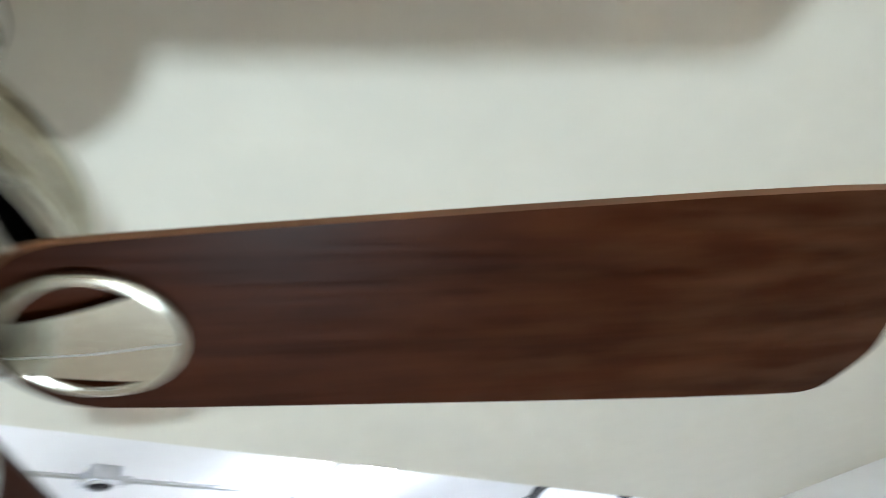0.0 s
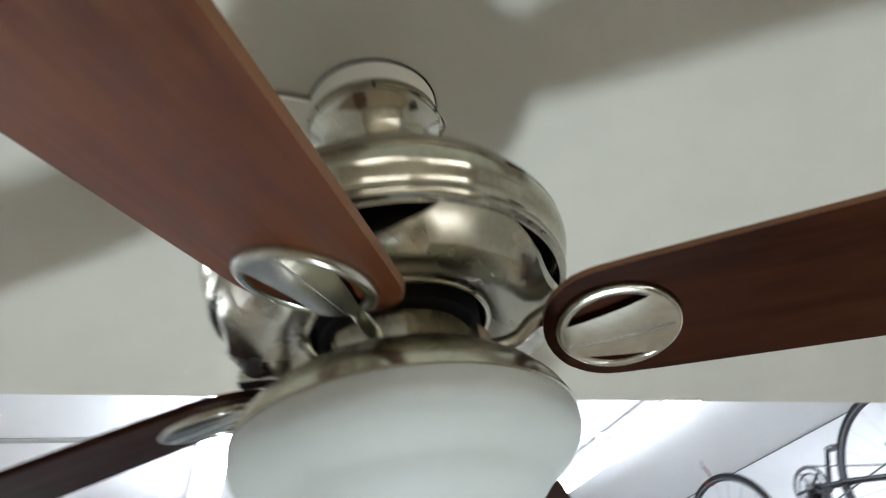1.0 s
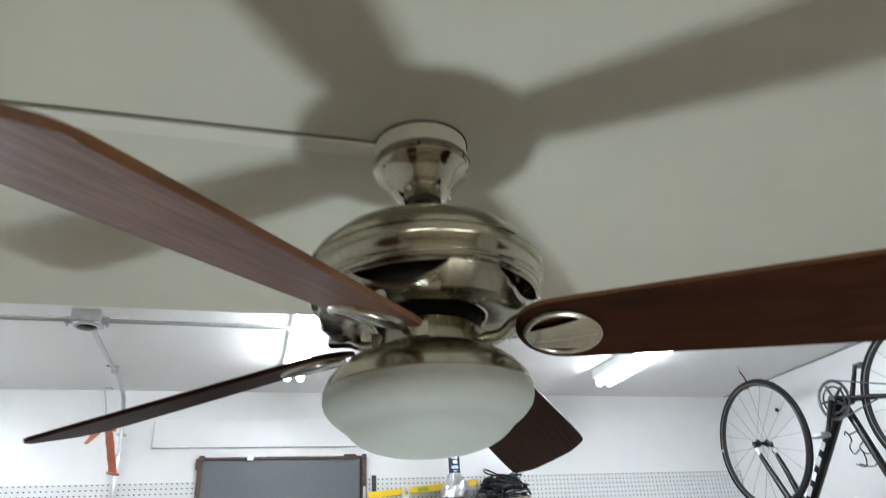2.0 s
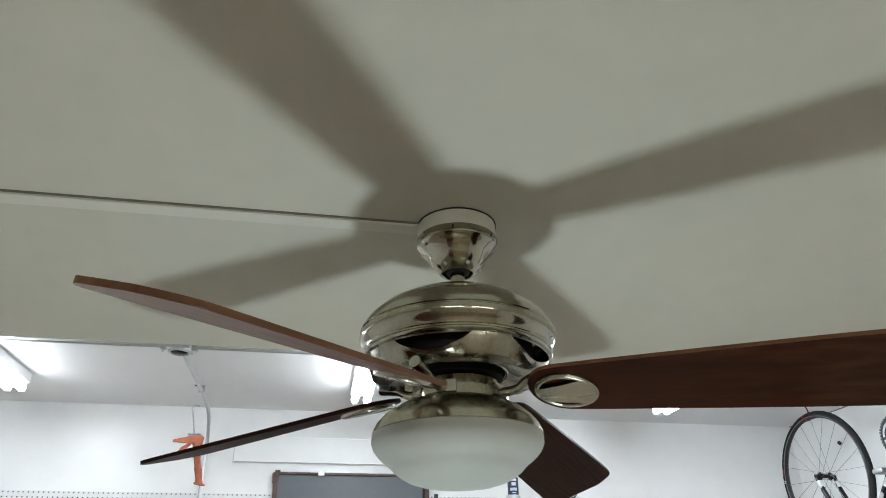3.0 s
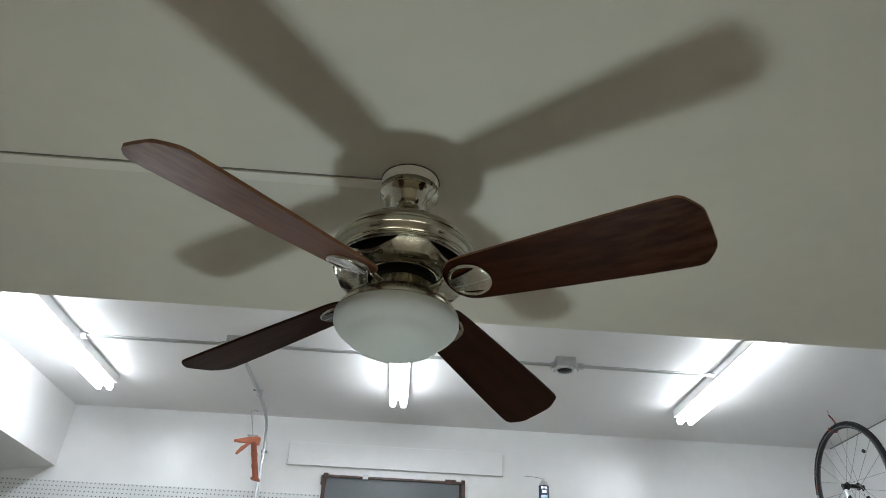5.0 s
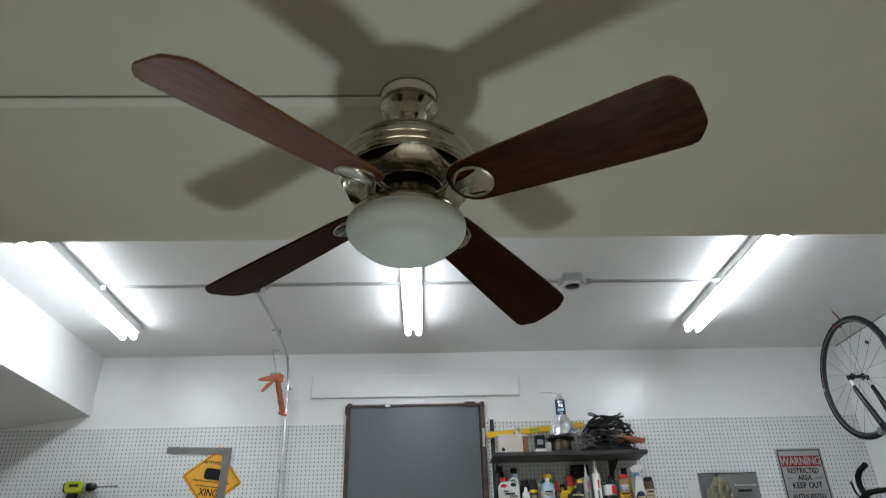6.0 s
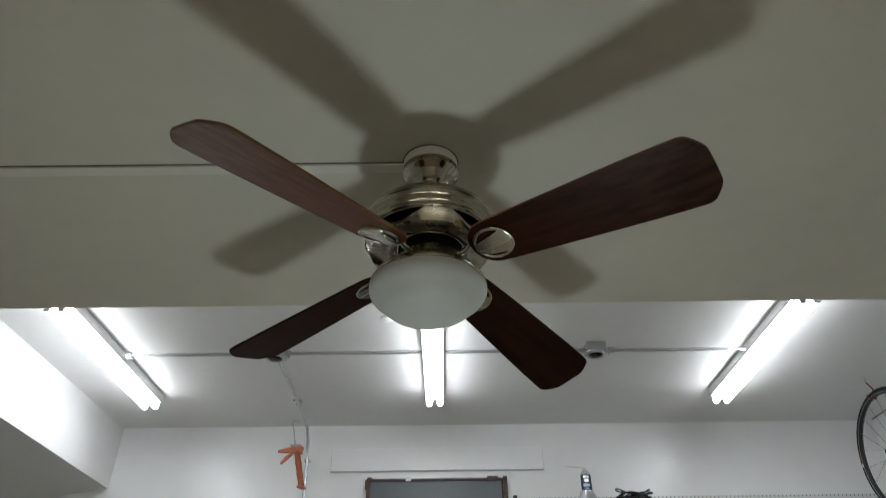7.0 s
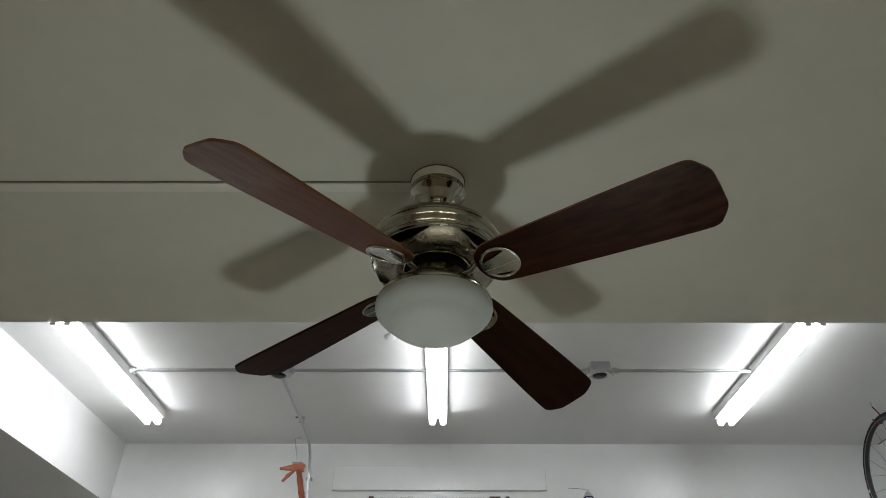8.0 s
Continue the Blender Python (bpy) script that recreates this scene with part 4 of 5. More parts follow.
bottle(0.636, 2.935, Z, 0.021, 0.155, PWHITE, PWHITE, "small white bottle with green label", "bottle", 0.4, 0.74, 0.12, (0.12, 0.6, PGREEN))
bottle(0.645, 3.03, Z, 0.028, 0.21, PBLACK, PBLACK, "dark bottle behind the white bottle", "bottle", 0.7, 0.85, 0.12)
bottle(0.685, 2.95, Z, 0.023, 0.20, PBLACK, PBLACK, "black can with cream and gold label", "spray can", 0.8, 0.9, 0.16, bands=((0.2, 0.6, PBROWN), (0.62, 0.7, PYEL), (0.05, 0.18, PCREAM)))
bottle(0.727, 3.0, Z, 0.018, 0.185, PCREAM, PWHITE, "narrow cream tube with white cap", "bottle", 0.5, 0.85, 0.1)
bottle(0.768, 2.925, Z, 0.036, 0.205, PLTBLUE, PWHITE, "pale blue and white aerosol can", "spray can", 0.3, 0.76, 0.09, bands=((0.1, 0.35, PBLUE), (0.45, 0.62, PWHITE)), squash=1.0)
bottle(0.792, 3.04, Z, 0.034, 0.245, PGREEN, PYEL, "green bottle with yellow lid", "bottle", 0.75, 0.8, 0.12)
bottle(0.84, 3.0, Z, 0.028, 0.2, PBROWN, PRED, "brown bottle with tall red spout", "bottle", 0.35, 0.6, 0.3)
oil = standing("oil_bottle", "yellow oil bottle with dark cap", "bottle", 0.868, 2.92, Z)
part("body", plate([(-0.03, 0), (0.03, 0), (0.03, 0.105), (0.02, 0.128), (-0.012, 0.128), (-0.03, 0.11)], -0.02, 0.02, 0.006), PYEL, oil, at=FACING)
part("cap", turned([(0, 0), (0.012, 0), (0.0115, 0.02), (0, 0.02)], 14), PBLACK, oil, at=pose(0.006, 0, 0.1285))
part("label_panel", plate(rect(-0.022, 0.02, 0.022, 0.07), 0.0202, 0.021), PBLACK, oil, at=FACING)
bottle(0.935, 2.925, Z, 0.034, 0.155, PBLACK, PCREAM, "squat black bottle with cream cone top", "bottle", 0.2, 0.62, 0.08, bands=((0.62, 0.68, PCREAM), (0.15, 0.5, PBROWN)))
bottle(0.93, 3.04, Z, 0.03, 0.235, PYEL, PRED, "yellow bottle with red cap", "bottle", 0.7, 0.7, 0.28)
bottle(0.982, 2.99, Z, 0.022, 0.20, PBLACK, PYEL, "black bottle with yellow lid", "bottle", 0.75, 0.85, 0.1, (0.3, 0.6, PBROWN))
for x, y, h, m in ((1.022, 2.98, 0.21, item_mat("grey_label", (0.3, 0.33, 0.31))), (1.075, 2.945, 0.225, PWHITE)):
    c = standing("caulk_tube", "upright caulk cartridge with a pointed nozzle", "caulk tube", x, y, Z)
    r = 0.025
    part("cartridge", turned([(0, 0), (r, 0), (r, h), (r * 0.9, h + 0.004), (0, h + 0.004)], 24), m, c, smooth=40)
    part("nozzle", turned([(0, h + 0.0045), (0.013, h + 0.0045), (0.009, h + 0.03), (0.004, h + 0.085), (0, h + 0.085)], 14), PWHITE, c, smooth=50)
    for k in range(3):
        part("print_bar", boxed((-0.009 + 0.004 * k, -r - 0.001, 0.02 + 0.06 * k), (0.001 + 0.003 * k, -r + 0.004, 0.07 + 0.06 * k)), (PBROWN, INKGREY, PRED)[k], c)
tin = standing("paint_tin", "dark tin with red and white label", "tin", 1.155, 2.965, Z)
part("body", turned([(0, 0), (0.042, 0), (0.042, 0.165), (0.039, 0.17), (0, 0.17)], 28), PBLACK, tin, smooth=40)
part("label_band", turned([(0.0425, 0.1), (0.0432, 0.1005), (0.0432, 0.16), (0.0425, 0.1605)], 28), PWHITE, tin, smooth=40)
part("label_red", plate(rect(0.002, 0.105, 0.03, 0.155), 0.043, 0.0445), PRED, tin, at=FACING)
part("spout", turned([(0, 0.1705), (0.02, 0.1705), (0.016, 0.19), (0, 0.19)], 14), PBLACK, tin)
bottle(1.235, 2.93, Z, 0.028, 0.215, item_mat("tan_print", (0.34, 0.22, 0.12)), PRED, "tan aerosol can with red cap and blue stripe", "spray can", 0.85, 0.88, 0.1, bands=((0.35, 0.5, PYEL), (0.58, 0.72, PBLUE)))
bottle(1.275, 3.03, Z, 0.033, 0.27, PYEL, PBLACK, "yellow trigger bottle with black top", "bottle", 0.45, 0.7, 0.15, (0.2, 0.5, PRED))
spray = standing("spray_bottle", "white trigger spray bottle with purple label", "spray bottle", 1.325, 2.935, Z)
part("body", plate([(-0.036, 0), (0.036, 0), (0.036, 0.1), (0.024, 0.16), (0.012, 0.205), (-0.012, 0.205), (-0.02, 0.17), (-0.03, 0.12)], -0.024, 0.024, 0.008), PWHITE, spray, at=FACING)
part("collar", turned([(0, 0.2055), (0.015, 0.2055), (0.014, 0.225), (0, 0.225)], 16), PBLUE, spray)
part("trigger_head", plate([(-0.03, 0.2255), (0.012, 0.2255), (0.03, 0.25), (0.036, 0.235), (0.042, 0.238), (0.036, 0.275), (-0.01, 0.272), (-0.045, 0.255)], -0.011, 0.011, 0.003), PWHITE, spray, at=FACING)
part("label_oval", plate([(0.032 * math.cos(2 * math.pi * k / 18), 0.068 + 0.05 * math.sin(2 * math.pi * k / 18)) for k in range(18)], 0.0242, 0.025), NAVY, spray, at=FACING)
part("print_bar", plate([(-0.024, 0.045), (0.024, 0.055), (0.024, 0.09), (-0.024, 0.08)], 0.0252, 0.0258), PCREAM, spray, at=FACING)
bottle(1.395, 2.955, Z, 0.027, 0.2, PBROWN, PBLACK, "dark brown aerosol can with tan label", "spray can", 0.8, 0.88, 0.14, (0.3, 0.65, PCREAM))

nozzle = standing("funnel_cap", "black pointed plastic nozzle standing on the shelf", "nozzle", 0.893, 2.888, Z)
part("cone", turned([(0, 0), (0.026, 0), (0.024, 0.03), (0.013, 0.1), (0.011, 0.108), (0, 0.108)], 20), PBLACK, nozzle, smooth=40)
flask = standing("squeeze_bottle", "small white squeeze bottle with violet label", "bottle", 0.955, 2.885, Z)
part("body", turned([(0, 0), (0.018, 0), (0.018, 0.035), (0.012, 0.045), (0, 0.046)], 18), PWHITE, flask, smooth=40)
part("label_band", turned([(0.0182, 0.01), (0.0187, 0.011), (0.0187, 0.028), (0.0182, 0.029)], 18), item_mat("violet_print", (0.25, 0.04, 0.25)), flask)
reel = thing("tape_reel", "thick black tape roll hung under the upper shelf", "tape roll", pose(1.0, 3.05, 2.352))
part("tape", turned([(0.018, -0.05), (0.042, -0.05), (0.042, 0.05), (0.018, 0.05), (0.018, -0.05)], 28), RUBBER, reel, smooth=40, at=Matrix.Rotation(radians(90), 4, "Y"))
part("peg", piped([(-0.075, 0, 0.012), (0.075, 0, 0.012), (0.075, 0, 0.05)], 0.004, 6), STEEL, reel)
bottle(1.02, 3.055, Z, 0.024, 0.25, PWHITE, PWHITE, "tall white bottle behind the caulk tubes", "bottle", 0.7, 0.85, 0.08)
bottle(1.115, 3.05, Z, 0.026, 0.2, PBROWN, PBLACK, "brown bottle behind the tin", "bottle", 0.6, 0.8, 0.12)
bottle(1.19, 3.045, Z, 0.022, 0.23, PGREEN, PBLACK, "green bottle behind the aerosol can", "bottle", 0.6, 0.8, 0.12)
bottle(0.885, 3.06, Z, 0.02, 0.19, PYEL, PBLACK, "yellow bottle at the back", "bottle", 0.6, 0.8, 0.12)

# upper shelf
Z = S1
carton = standing("carton", "white cardboard box with dark end and print", "box", 0.58, 2.955, Z, 2)
part("box_body", boxed((-0.095, -0.05, 0), (0.055, 0.05, 0.105), 0.002), mat("white_card", (0.62, 0.58, 0.54), 0.7, 0, 0.1), carton)
part("box_end", boxed((0.0555, -0.049, 0.004), (0.088, 0.049, 0.1), 0.002), item_mat("brown_card", (0.22, 0.10, 0.05), 0.7), carton)
part("box_lid", boxed((-0.1, -0.053, 0.1055), (0.09, 0.053, 0.116), 0.002), PWHITE, carton)
part("print_disc", turned([(0, 0.0), (0.011, 0.0), (0.011, 0.001), (0, 0.001)], 14), PBLACK, carton, at=Matrix.Translation((-0.068, -0.0505, 0.025)) @ FACING)
for k in range(4):
    part("print_bar", boxed((-0.02 + 0.013 * k, -0.0512, 0.035), (-0.012 + 0.013 * k, -0.0504, 0.08)), PCREAM, carton)
roll = standing("tape_roll", "small roll of clear tape on the carton", "tape roll", 0.615, 2.94, Z + 0.116)
part("reel", turned([(0.012, -0.012), (0.026, -0.012), (0.026, 0.012), (0.012, 0.012), (0.012, -0.012)], 20), item_mat("clear_tape", (0.5, 0.5, 0.47)), roll, smooth=40, at=Matrix.Translation((0, 0, 0.026)) @ FACING)
timer = standing("timer_box", "small black and white electrical timer", "timer", 0.745, 2.93, Z)
part("body", boxed((-0.03, -0.025, 0.028), (0.03, 0.025, 0.108), 0.004), PBLACK, timer)
part("dial", boxed((-0.018, -0.0275, 0.052), (0.018, -0.0255, 0.082), 0.002), item_mat("grey_face", (0.3, 0.32, 0.33)), timer)
part("base", boxed((-0.033, -0.028, 0.0), (0.033, 0.028, 0.0275), 0.003), PWHITE, timer)
spool = standing("wire_spool", "black plastic wire spool lying on the shelf", "spool", 0.885, 2.96, Z)
part("flange", turned([(0, 0), (0.084, 0), (0.087, 0.006), (0.083, 0.013), (0, 0.012)], 32), PBLACK, spool, smooth=40)
part("wound_wire", turned([(0, 0.0125), (0.058, 0.0125), (0.062, 0.03), (0.062, 0.07), (0.058, 0.0875), (0, 0.0875)], 32), mat("wound_dark_wire", (0.075, 0.062, 0.045), 0.4, 0.8, 0.4, 80), spool, smooth=50)
part("flange", turned([(0, 0.088), (0.083, 0.088), (0.087, 0.094), (0.084, 0.1), (0, 0.1)], 32), PBLACK, spool, smooth=40)
FOIL = mat("crumpled_foil", (0.6, 0.61, 0.63), 0.36, 1.0, 0.15, 40, 1.0, 45)


def foil_mesh():
    rng = random.Random(5)
    bm = turned([(0.068, 0.0), (0.084, 0.012), (0.082, 0.04), (0.074, 0.07), (0.056, 0.1), (0.046, 0.12), (0.042, 0.135), (0, 0.137)], 22)
    for v in bm.verts:
        v.co += Vector((rng.uniform(-1, 1), rng.uniform(-1, 1), rng.uniform(-1, 1))) * 0.006
    return bm


Z = S1
cone = standing("foil_wrap", "crumpled aluminium foil around the spray can base", "foil", 0.9, 2.95, Z + 0.101)
part("foil_sheet", foil_mesh(), FOIL, cone)
c = standing("spray_can", "silver and navy aerosol can standing in foil", "spray can", 0.902, 2.95, Z + 0.228)
SILVER = mat("silver_can", (0.62, 0.63, 0.65), 0.3, 0.7, 0.1, 25)
part("body", turned([(0, 0), (0.031, 0), (0.031, 0.112), (0.029, 0.118), (0.02, 0.13), (0.018, 0.136), (0, 0.138)], 28), SILVER, c, smooth=40)
part("cap", turned([(0, 0.1385), (0.012, 0.1385), (0.011, 0.152), (0.006, 0.158), (0, 0.159)], 18), PWHITE, c, smooth=40)
part("label_band", turned([(0.0312, 0.012), (0.0317, 0.013), (0.0317, 0.108), (0.0312, 0.109)], 28), NAVY, c, "navy printed wrap", smooth=40)
for z0, z1, a in ((0.088, 0.1, 0.7), (0.062, 0.08, 0.5), (0.034, 0.05, 0.8), (0.02, 0.026, 0.45)):
    part("print_bar", arc_bar(0.0322, -math.pi / 2 - a, -math.pi / 2 + a * 0.6, z0, z1), SILVER if z0 > 0.05 else PLTBLUE, c)
straw = standing("thin_wire", "thin stiff wire poking out sideways from the can", "wire", 0.9, 2.95, Z + 0.375)
part("strand", piped(bow([(0.0, 0, 0), (-0.03, 0, 0.012), (-0.12, 0.0, 0.017)], 5), 0.0012, 5), BLACKGLOSS, straw)

level = standing("spirit_level", "long yellow spirit level lying behind the boxes", "spirit level", 0.735, 3.045, Z + 0.172, 0)
part("rail", boxed((-0.31, -0.012, -0.018), (0.33, 0.012, 0.018), 0.003), PYEL, level, at=pose(0, 0, 0, 0, -5))
part("vial", boxed((-0.03, -0.014, -0.01), (0.03, -0.0122, 0.01), 0.002), item_mat("vial_green", (0.3, 0.4, 0.05)), level, at=pose(0, 0, 0, 0, -5))


def coil(name, material, parent, rng, n, rx, ry, z0, z1, r, wob):
    for _ in range(n):
        a0, sx, z = rng.uniform(0, 6.3), rng.uniform(0.7, 1.05), rng.uniform(z0, z1)
        sx *= 1 - 0.38 * ((z - z0) / (z1 - z0)) ** 2    # the heap narrows upward
        tx, ty = rng.uniform(-wob, wob), rng.uniform(-wob, wob)
        pts = []
        for k in range(26):
            a = a0 + 2 * math.pi * k / 26
            pts.append((rx * sx * math.cos(a), ry * sx * math.sin(a), max(r, z + tx * math.cos(a) + ty * math.sin(a) + 0.006 * math.sin(3 * a + a0))))
        part(name, piped(pts, r, 6, True), material, parent, smooth=60)


rng = random.Random(3)
cab1 = standing("cable_coil", "tangled coil of black cable on the shelf", "cable", 1.185, 2.965, Z)
coil("cable_loop", BLACKGLOSS, cab1, rng, 30, 0.165, 0.085, 0.05, 0.225, 0.0045, 0.035)
coil("cable_loop", RUBBER, cab1, rng, 14, 0.19, 0.085, 0.008, 0.055, 0.005, 0.008)
part("stray_loop", piped(bow([(-0.16, -0.03, 0.13), (-0.08, -0.05, 0.215), (0.03, -0.05, 0.215), (0.12, -0.03, 0.17), (0.17, 0.0, 0.12)], 6), 0.006, 7), BLACKGLOSS, cab1, smooth=60)
cab2 = standing("orange_cord", "orange cord wound on the black cable coil", "cable", 1.31, 2.945, Z)
coil("cord_loop", item_mat("orange_cord", (0.36, 0.12, 0.04), 0.5), cab2, rng, 8, 0.115, 0.06, 0.065, 0.09, 0.0045, 0.005)
bag = standing("plastic_bag", "crumpled clear plastic bag among the cables", "bag", 1.24, 2.92, Z + 0.11)
bm = bmesh.new()
bmesh.ops.create_icosphere(bm, subdivisions=3, radius=0.04)
for v in bm.verts:
    v.co = Vector((v.co.x * 1.2, v.co.y * 0.6, v.co.z * 0.8)) * (1 + 0.35 * noise.noise(v.co * 60))
part("bag_body", bm, item_mat("grey_film", (0.33, 0.33, 0.31), 0.3), bag)
# small white plug in the high ceiling
plug = thing("ceiling_plug", "small round white plug cap in the high ceiling", "cap", pose(-0.258, 1.615, HIGH))
part("cap_dome", turned([(0.0, -0.014), (0.014, -0.0132), (0.024, -0.0105), (0.03, -0.006), (0.032, 0.0), (0.0, 0.0)], 32), HIGHPAINT, plug, smooth=50)
wires = standing("loose_wires", "bundle of thin loose grey wires", "wire", 1.03, 2.93, Z)
bm = bmesh.new()
for _ in range(22):
    a, b = Vector((rng.uniform(-0.05, 0.0), rng.uniform(-0.03, 0.03), rng.uniform(0.005, 0.12))), Vector((rng.uniform(0.02, 0.09), rng.uniform(-0.04, 0.03), rng.uniform(0.005, 0.14)))
    m = (a + b) / 2 + Vector((rng.uniform(-0.03, 0.03), rng.uniform(-0.02, 0.02), rng.uniform(-0.03, 0.04)))
    m.z = max(m.z, 0.006)
    tube(bm, bow([a, m, b], 5), 0.0024, 5)
part("wire_strands", bm, item_mat("grey_wire", (0.16, 0.16, 0.15), 0.45, 0.5), wires, smooth=60)

# ---- bicycle, hung upside down by its wheels ----
BLACKPAINT = mat("black_frame_paint", (0.008, 0.008, 0.009), 0.25, 0, 0.15, spec=0.35)
RIM = mat("black_rim", (0.015, 0.015, 0.016), 0.4, 0.1, 0.1)
TRACK = mat("grey_brake_track", (0.20, 0.20, 0.21), 0.45, 0.6, 0.1)
SPOKE = mat("spoke_steel", (0.30, 0.30, 0.31), 0.4, 0.8, 0.1)
BARTAPE = mat("bar_tape", (0.012, 0.012, 0.013), 0.8, 0, 0.2, 40, 0.3, spec=0.15)
FORKWHITE = mat("white_fork_tip", (0.65, 0.66, 0.68), 0.3)
BX = 2.511
RINGDARK = mat("dark_chainring", (0.06, 0.06, 0.063), 0.4, 0.7, 0.2)
CHAINDARK = mat("oiled_chain", (0.12, 0.12, 0.12), 0.45, 0.8, 0.2)
HOOKRED = mat("dull_red_vinyl", (0.20, 0.02, 0.018), 0.5)
LOGOGREY = mat("grey_logo", (0.45, 0.46, 0.48), 0.35)
bike = thing("bicycle", "black road bicycle hung upside down from ceiling hooks", "bicycle")
HUBS = {"front": (2.367, 2.724), "rear": (1.308, 2.722)}


def ring(bm, c, radius, rad, n=72, sides=10, x=0.0):
    return tube(bm, [(BX + x, c[0] + radius * math.cos(2 * math.pi * k / n), c[1] + radius * math.sin(2 * math.pi * k / n)) for k in range(n)], rad, sides, True)


def wheel(c):
    bm = ring(bmesh.new(), c, 0.3375, 0.0125)
    w = part("tyre", bm, RUBBER, bike, "black road tyre", smooth=60)
    bm = ring(bmesh.new(), c, 0.3235, 0.0075, x=-0.006)
    ring(bm, c, 0.3235, 0.0075, x=0.006)
    ring(bm, c, 0.3165, 0.006)
    rim = part("rim", bm, RIM, w, smooth=60)
    bm = ring(bmesh.new(), c, 0.3215, 0.0025, sides=6, x=-0.0135)
    ring(bm, c, 0.3215, 0.0025, sides=6, x=0.0135)
    part("brake_track", bm, TRACK, w, smooth=60)
    bm = bmesh.new()
    for k in range(20):
        a = 2 * math.pi * k / 20
        b = a + (0.5 if k % 2 else -0.5)
        sx = 0.028 if k % 4 < 2 else -0.028
        tube(bm, [(BX + sx, c[0] + 0.022 * math.cos(b), c[1] + 0.022 * math.sin(b)), (BX, c[0] + 0.314 * math.cos(a), c[1] + 0.314 * math.sin(a))], 0.0011, 4)
    part("spokes", bm, SPOKE, w)
    part("hub", piped([(BX - 0.062, *c), (BX - 0.05, *c), (BX - 0.03, *c), (BX - 0.024, *c), (BX + 0.024, *c), (BX + 0.03, *c), (BX + 0.05, *c), (BX + 0.062, *c)], [0.009, 0.009, 0.022, 0.011, 0.011, 0.022, 0.009, 0.009], 12), BLACKGLOSS, w, smooth=40)
    part("reflector", boxed((-0.006, -0.011, -0.009), (0.006, 0.011, 0.009), 0.004), PBLACK, w, at=pose(BX, c[0] + 0.225 * math.cos(2.45), c[1] + 0.225 * math.sin(2.45), 40))
    return w


fw = wheel(HUBS["front"])
wheel(HUBS["rear"])
for a in (12,):
    p = radians(a)
    part("rim_decal", piped([(BX - 0.0135, 2.367 + 0.325 * math.cos(p + d), 2.724 + 0.325 * math.sin(p + d)) for d in (-0.05, -0.025, 0, 0.025, 0.05)], 0.006, 6), HOOKRED, fw)
part("rim_decal", piped([(BX - 0.0135, 2.367 + 0.325 * math.cos(radians(3) + d), 2.724 + 0.325 * math.sin(radians(3) + d)) for d in (-0.025, 0, 0.025)], 0.006, 6), FORKWHITE, fw)
CROWN, HEADLO, HEADHI = (2.225, 2.405), (2.205, 2.36), (2.155, 2.235)
BB, SEAT, REAR = (1.765, 2.815), (1.60, 2.32), HUBS["rear"]
for s in (-1, 1):
    part("fork_blade", piped(bow([(BX + s * 0.056, 2.367, 2.724), (BX + s * 0.054, 2.35, 2.67), (BX + s * 0.05, 2.30, 2.565), (BX + s * 0.038, 2.235, 2.42)], 6), [0.009 + 0.008 * i / 18 for i in range(19)], 10), BLACKPAINT, bike, smooth=60)
    part("fork_tip", piped([(BX + s * 0.0555, 2.358, 2.697), (BX + s * 0.0535, 2.343, 2.65)], [0.0115, 0.0125], 10), FORKWHITE, bike, "white band on the fork tip", smooth=60)
    part("chainstay", piped([(BX + s * 0.03, *BB), (BX + s * 0.045, 1.575, 2.785), (BX + s * 0.062, *REAR)], 0.0105, 10), BLACKPAINT, bike, smooth=60)
    part("seatstay", piped([(BX + s * 0.015, *SEAT), (BX + s * 0.05, 1.47, 2.51), (BX + s * 0.062, *REAR)], 0.008, 10), BLACKPAINT, bike, smooth=60)
part("fork_crown", boxed((BX - 0.05, 2.195, 2.385), (BX + 0.05, 2.25, 2.425), 0.012), BLACKPAINT, bike)
part("head_tube", piped([(BX, *CROWN), (BX, *HEADLO), (BX, *HEADHI), (BX, 2.105, 2.10)], [0.02, 0.022, 0.022, 0.016], 14), BLACKPAINT, bike, smooth=60)
down = part("down_tube", piped([(BX, 2.185, 2.335), (BX, 1.975, 2.575), (BX, *BB)], [0.025, 0.029, 0.03], 14), BLACKPAINT, bike, smooth=60)
for i, w in enumerate((0.055, 0.045, 0.05, 0.045)):
    t0 = 0.22 + 0.13 * i
    y0, z0 = 2.185 + (1.765 - 2.185) * t0, 2.335 + (2.815 - 2.335) * t0
    part("logo_bar", boxed((-0.0315, -w / 2, -0.012), (-0.0285, w / 2, 0.012), 0.001), LOGOGREY, down, at=pose(BX, y0, z0, -51))
part("top_tube", piped([(BX, 2.165, 2.26), (BX, *SEAT)], 0.0165, 12), BLACKPAINT, bike, smooth=60)
part("seat_tube", piped([(BX, *BB), (BX, *SEAT), (BX, 1.555, 2.2)], [0.019, 0.0165, 0.0135], 12), BLACKPAINT, bike, smooth=60)
part("saddle", plate([(-0.14, -0.012), (-0.12, -0.02), (0.02, -0.03), (0.12, -0.075), (0.135, -0.06), (0.138, 0.06), (0.12, 0.075), (0.02, 0.03), (-0.12, 0.02), (-0.14, 0.012)], -0.02, 0.02, 0.01), BLACKGLOSS, bike, at=pose(BX, 1.53, 2.18, 0, 0, -90))
bm = bmesh.new()
for k in range(40):
    a = 2 * math.pi * k / 40
    box(bm, (-0.002, -0.005, 0.086), (0.002, 0.005, 0.097))
    bmesh.ops.rotate(bm, verts=bm.verts[-8:], matrix=Matrix.Rotation(a, 3, "X"))
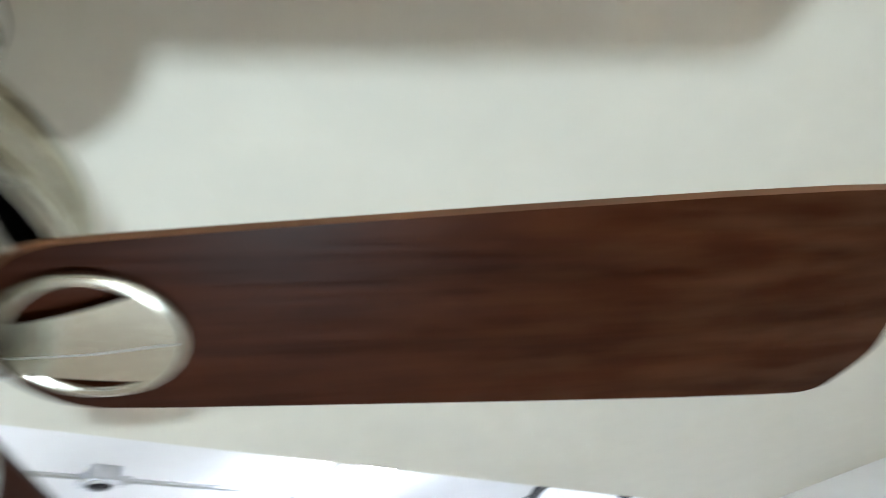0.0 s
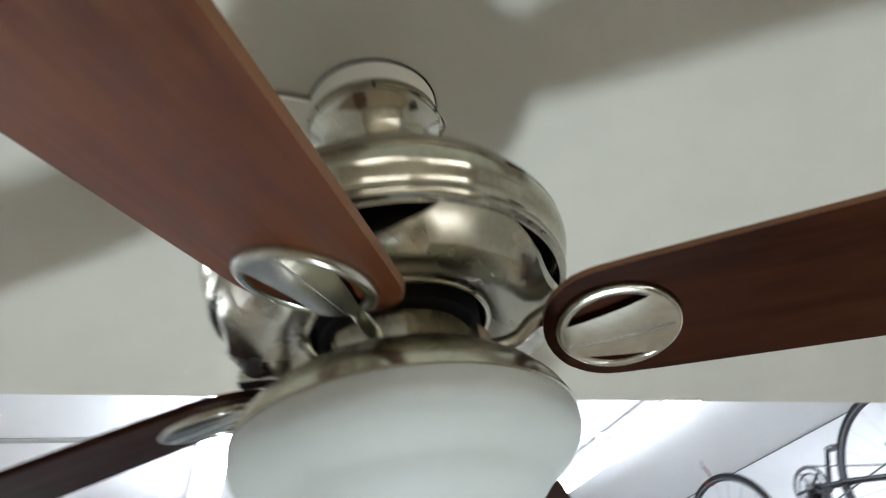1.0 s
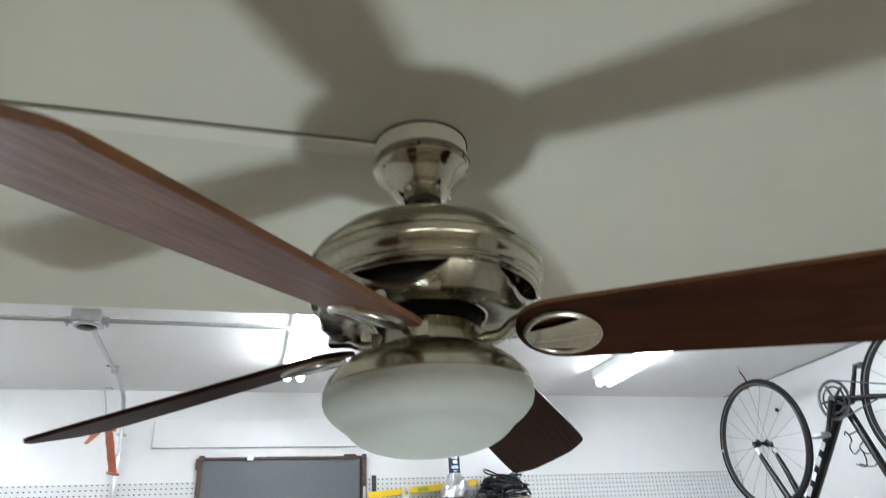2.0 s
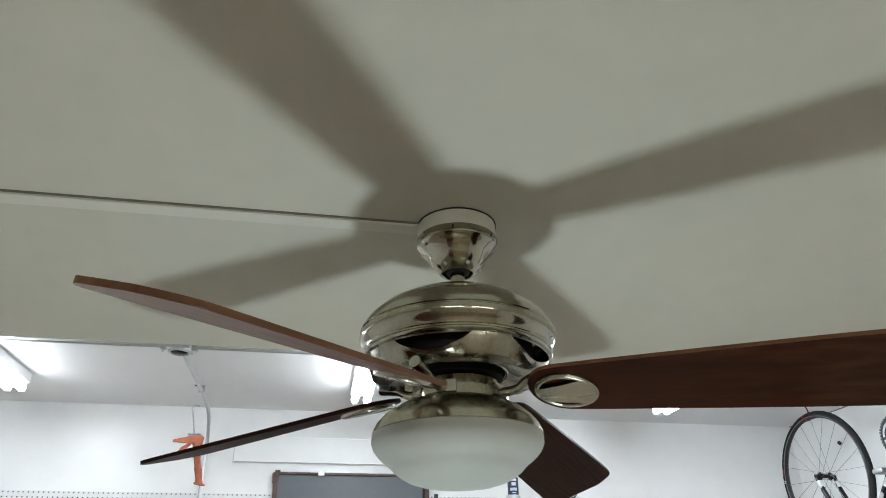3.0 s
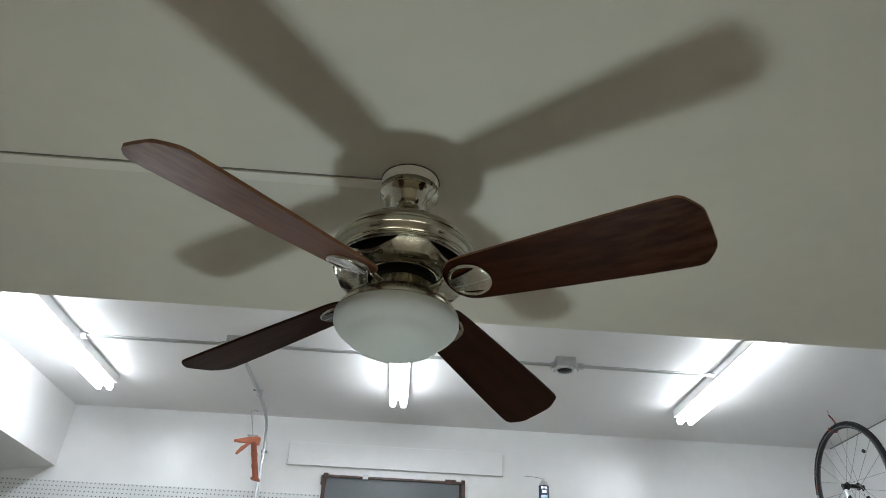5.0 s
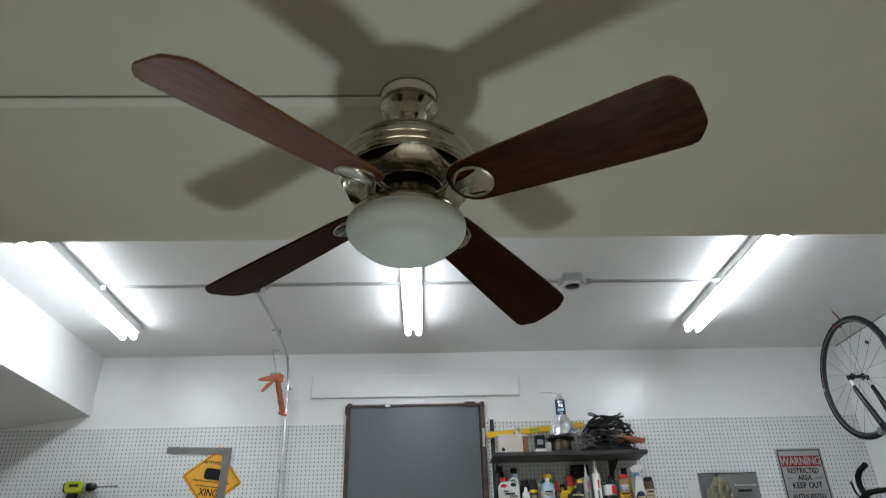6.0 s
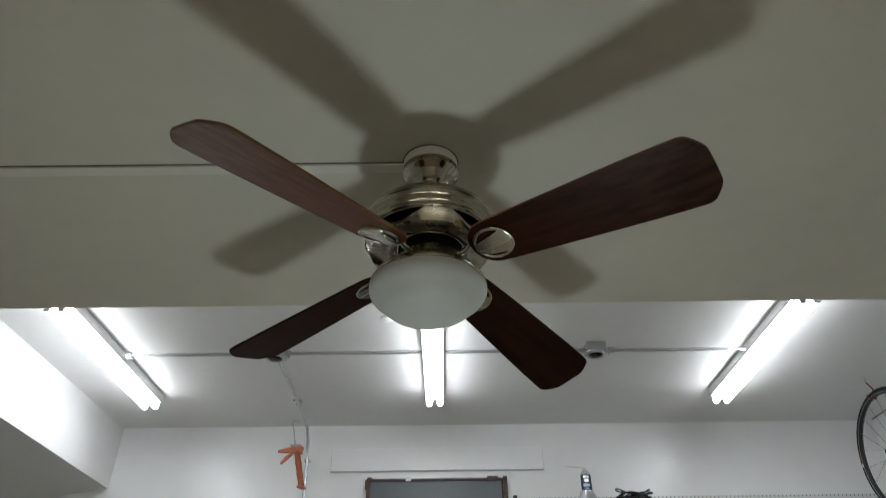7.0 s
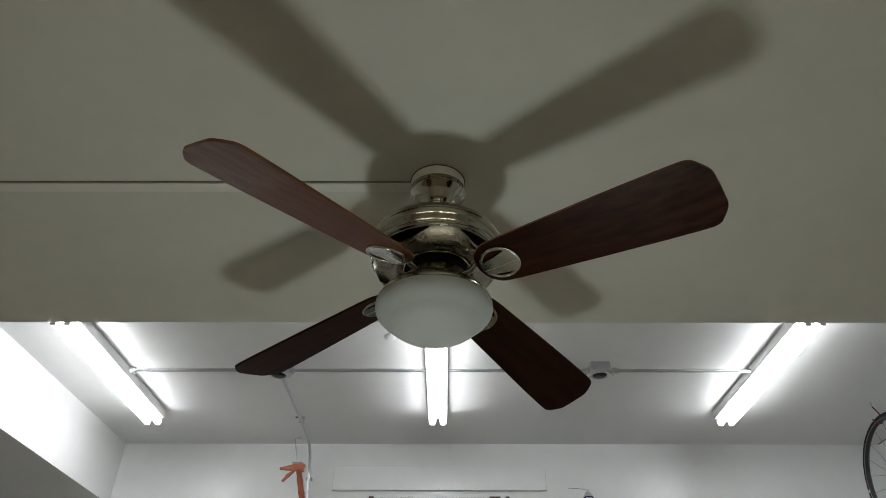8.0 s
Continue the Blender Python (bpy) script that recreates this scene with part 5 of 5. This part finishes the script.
for r in (0.086, 0.062):
    tube(bm, [(0, r * math.cos(2 * math.pi * k / 48), r * math.sin(2 * math.pi * k / 48)) for k in range(48)], 0.0048, 6, True)
for k in range(5):
    a = 2 * math.pi * k / 5
    tube(bm, [(0, 0, 0), (0, 0.075 * math.cos(a), 0.075 * math.sin(a))], 0.007, 6)
part("chainring", bm, RINGDARK, bike, "dark toothed chainring", at=pose(BX - 0.045, *BB))
part("bottom_bracket", piped([(BX - 0.06, *BB), (BX + 0.06, *BB)], 0.022, 14), BLACKGLOSS, bike, smooth=60)
crank = part("crank", piped([(BX - 0.062, *BB), (BX - 0.068, 1.842, 2.663)], [0.013, 0.009], 8), BLACKGLOSS, bike, smooth=60)
part("pedal", boxed((BX - 0.135, 1.812, 2.651), (BX - 0.073, 1.878, 2.675), 0.007), STEEL, crank, "polished steel clip pedal")
crank = part("crank", piped([(BX + 0.062, *BB), (BX + 0.068, 1.688, 2.967)], [0.013, 0.009], 8), BLACKGLOSS, bike, smooth=60)
part("pedal", boxed((BX + 0.072, 1.664, 2.955), (BX + 0.125, 1.712, 2.977), 0.006), CHAINDARK, crank)
part("chain", piped([(BX - 0.045, 1.755, 2.909), (BX - 0.045, 1.308, 2.757), (BX - 0.045, 1.275, 2.736)], 0.0035, 6), CHAINDARK, bike)
part("chain", piped([(BX - 0.045, 1.765, 2.72), (BX - 0.045, 1.333, 2.796)], 0.0035, 6), CHAINDARK, bike)
part("cassette", piped([(BX - 0.05, *REAR), (BX - 0.02, *REAR)], [0.035, 0.05], 20), CHAINDARK, bike, smooth=40)
part("derailleur", boxed((BX - 0.07, 1.283, 2.766), (BX - 0.04, 1.333, 2.856), 0.01), BLACKGLOSS, bike)
part("front_brake", boxed((BX - 0.04, 2.255, 2.375), (BX + 0.04, 2.30, 2.42), 0.01), PLATE, bike)
part("rear_brake", boxed((BX - 0.035, 1.53, 2.435), (BX + 0.035, 1.57, 2.475), 0.01), PLATE, bike)
for x in (-0.036, 0.036):
    part("bottle_cage", piped(bow([(BX + x * 0.3, 1.80, 2.655), (BX + x, 1.765, 2.665), (BX + x, 1.745, 2.625), (BX + x * 0.8, 1.775, 2.595), (BX + x, 1.752, 2.56), (BX + x, 1.712, 2.575), (BX + x, 1.70, 2.53), (BX + x * 0.6, 1.728, 2.50), (BX + x * 0.3, 1.785, 2.52)], 4), 0.003, 6), BLACKGLOSS, bike, smooth=60)
# handlebar
part("stem", piped([(BX, 2.11, 2.11), (BX, 2.205, 2.085)], 0.015, 10), BLACKGLOSS, bike, smooth=60)
DY, DZ = -0.03, -0.09
for s in (-1, 1):
    part("handlebar", piped(bow([(BX, 2.235 + DY, 2.175 + DZ), (BX + s * 0.15, 2.24 + DY, 2.175 + DZ), (BX + s * 0.2, 2.27 + DY, 2.172 + DZ), (BX + s * 0.208, 2.325 + DY, 2.175 + DZ), (BX + s * 0.212, 2.345 + DY, 2.225 + DZ), (BX + s * 0.214, 2.315 + DY, 2.275 + DZ), (BX + s * 0.216, 2.24 + DY, 2.30 + DZ)], 6), 0.0145, 10), BARTAPE, bike, smooth=60)
    part("brake_hood", piped(bow([(BX + s * 0.205, 2.29 + DY, 2.172 + DZ), (BX + s * 0.206, 2.345 + DY, 2.158 + DZ), (BX + s * 0.206, 2.375 + DY, 2.125 + DZ)], 5), [0.016 + 0.003 * math.sin(i / 10 * math.pi) for i in range(11)], 10), BARTAPE, bike, smooth=60)
    part("brake_lever", piped(bow([(BX + s * 0.206, 2.372 + DY, 2.15 + DZ), (BX + s * 0.21, 2.40 + DY, 2.19 + DZ), (BX + s * 0.214, 2.41 + DY, 2.245 + DZ)], 5), 0.006, 8), BLACKGLOSS, bike, smooth=60)


def ceiling_hook(y):
    h = thing("ceiling_hook", "red vinyl-coated bicycle hook screwed into the ceiling", "hook", group="bicycle hooks")
    part("shank", piped([(BX, y + 0.012, HIGH + 0.01), (BX, y + 0.012, HIGH - 0.03)], 0.004, 8), STEEL, h, smooth=60)
    part("bend", piped(bow([(BX, y + 0.012, HIGH - 0.0302), (BX + 0.03, y + 0.02, HIGH - 0.07), (BX + 0.03, y + 0.015, HIGH - 0.12), (BX + 0.005, y + 0.0, HIGH - 0.137), (BX - 0.03, y - 0.005, HIGH - 0.13), (BX - 0.035, y - 0.005, HIGH - 0.115)], 6), 0.0042, 8), HOOKRED, h, smooth=60)
    return h


ceiling_hook(2.39)
ceiling_hook(1.333)
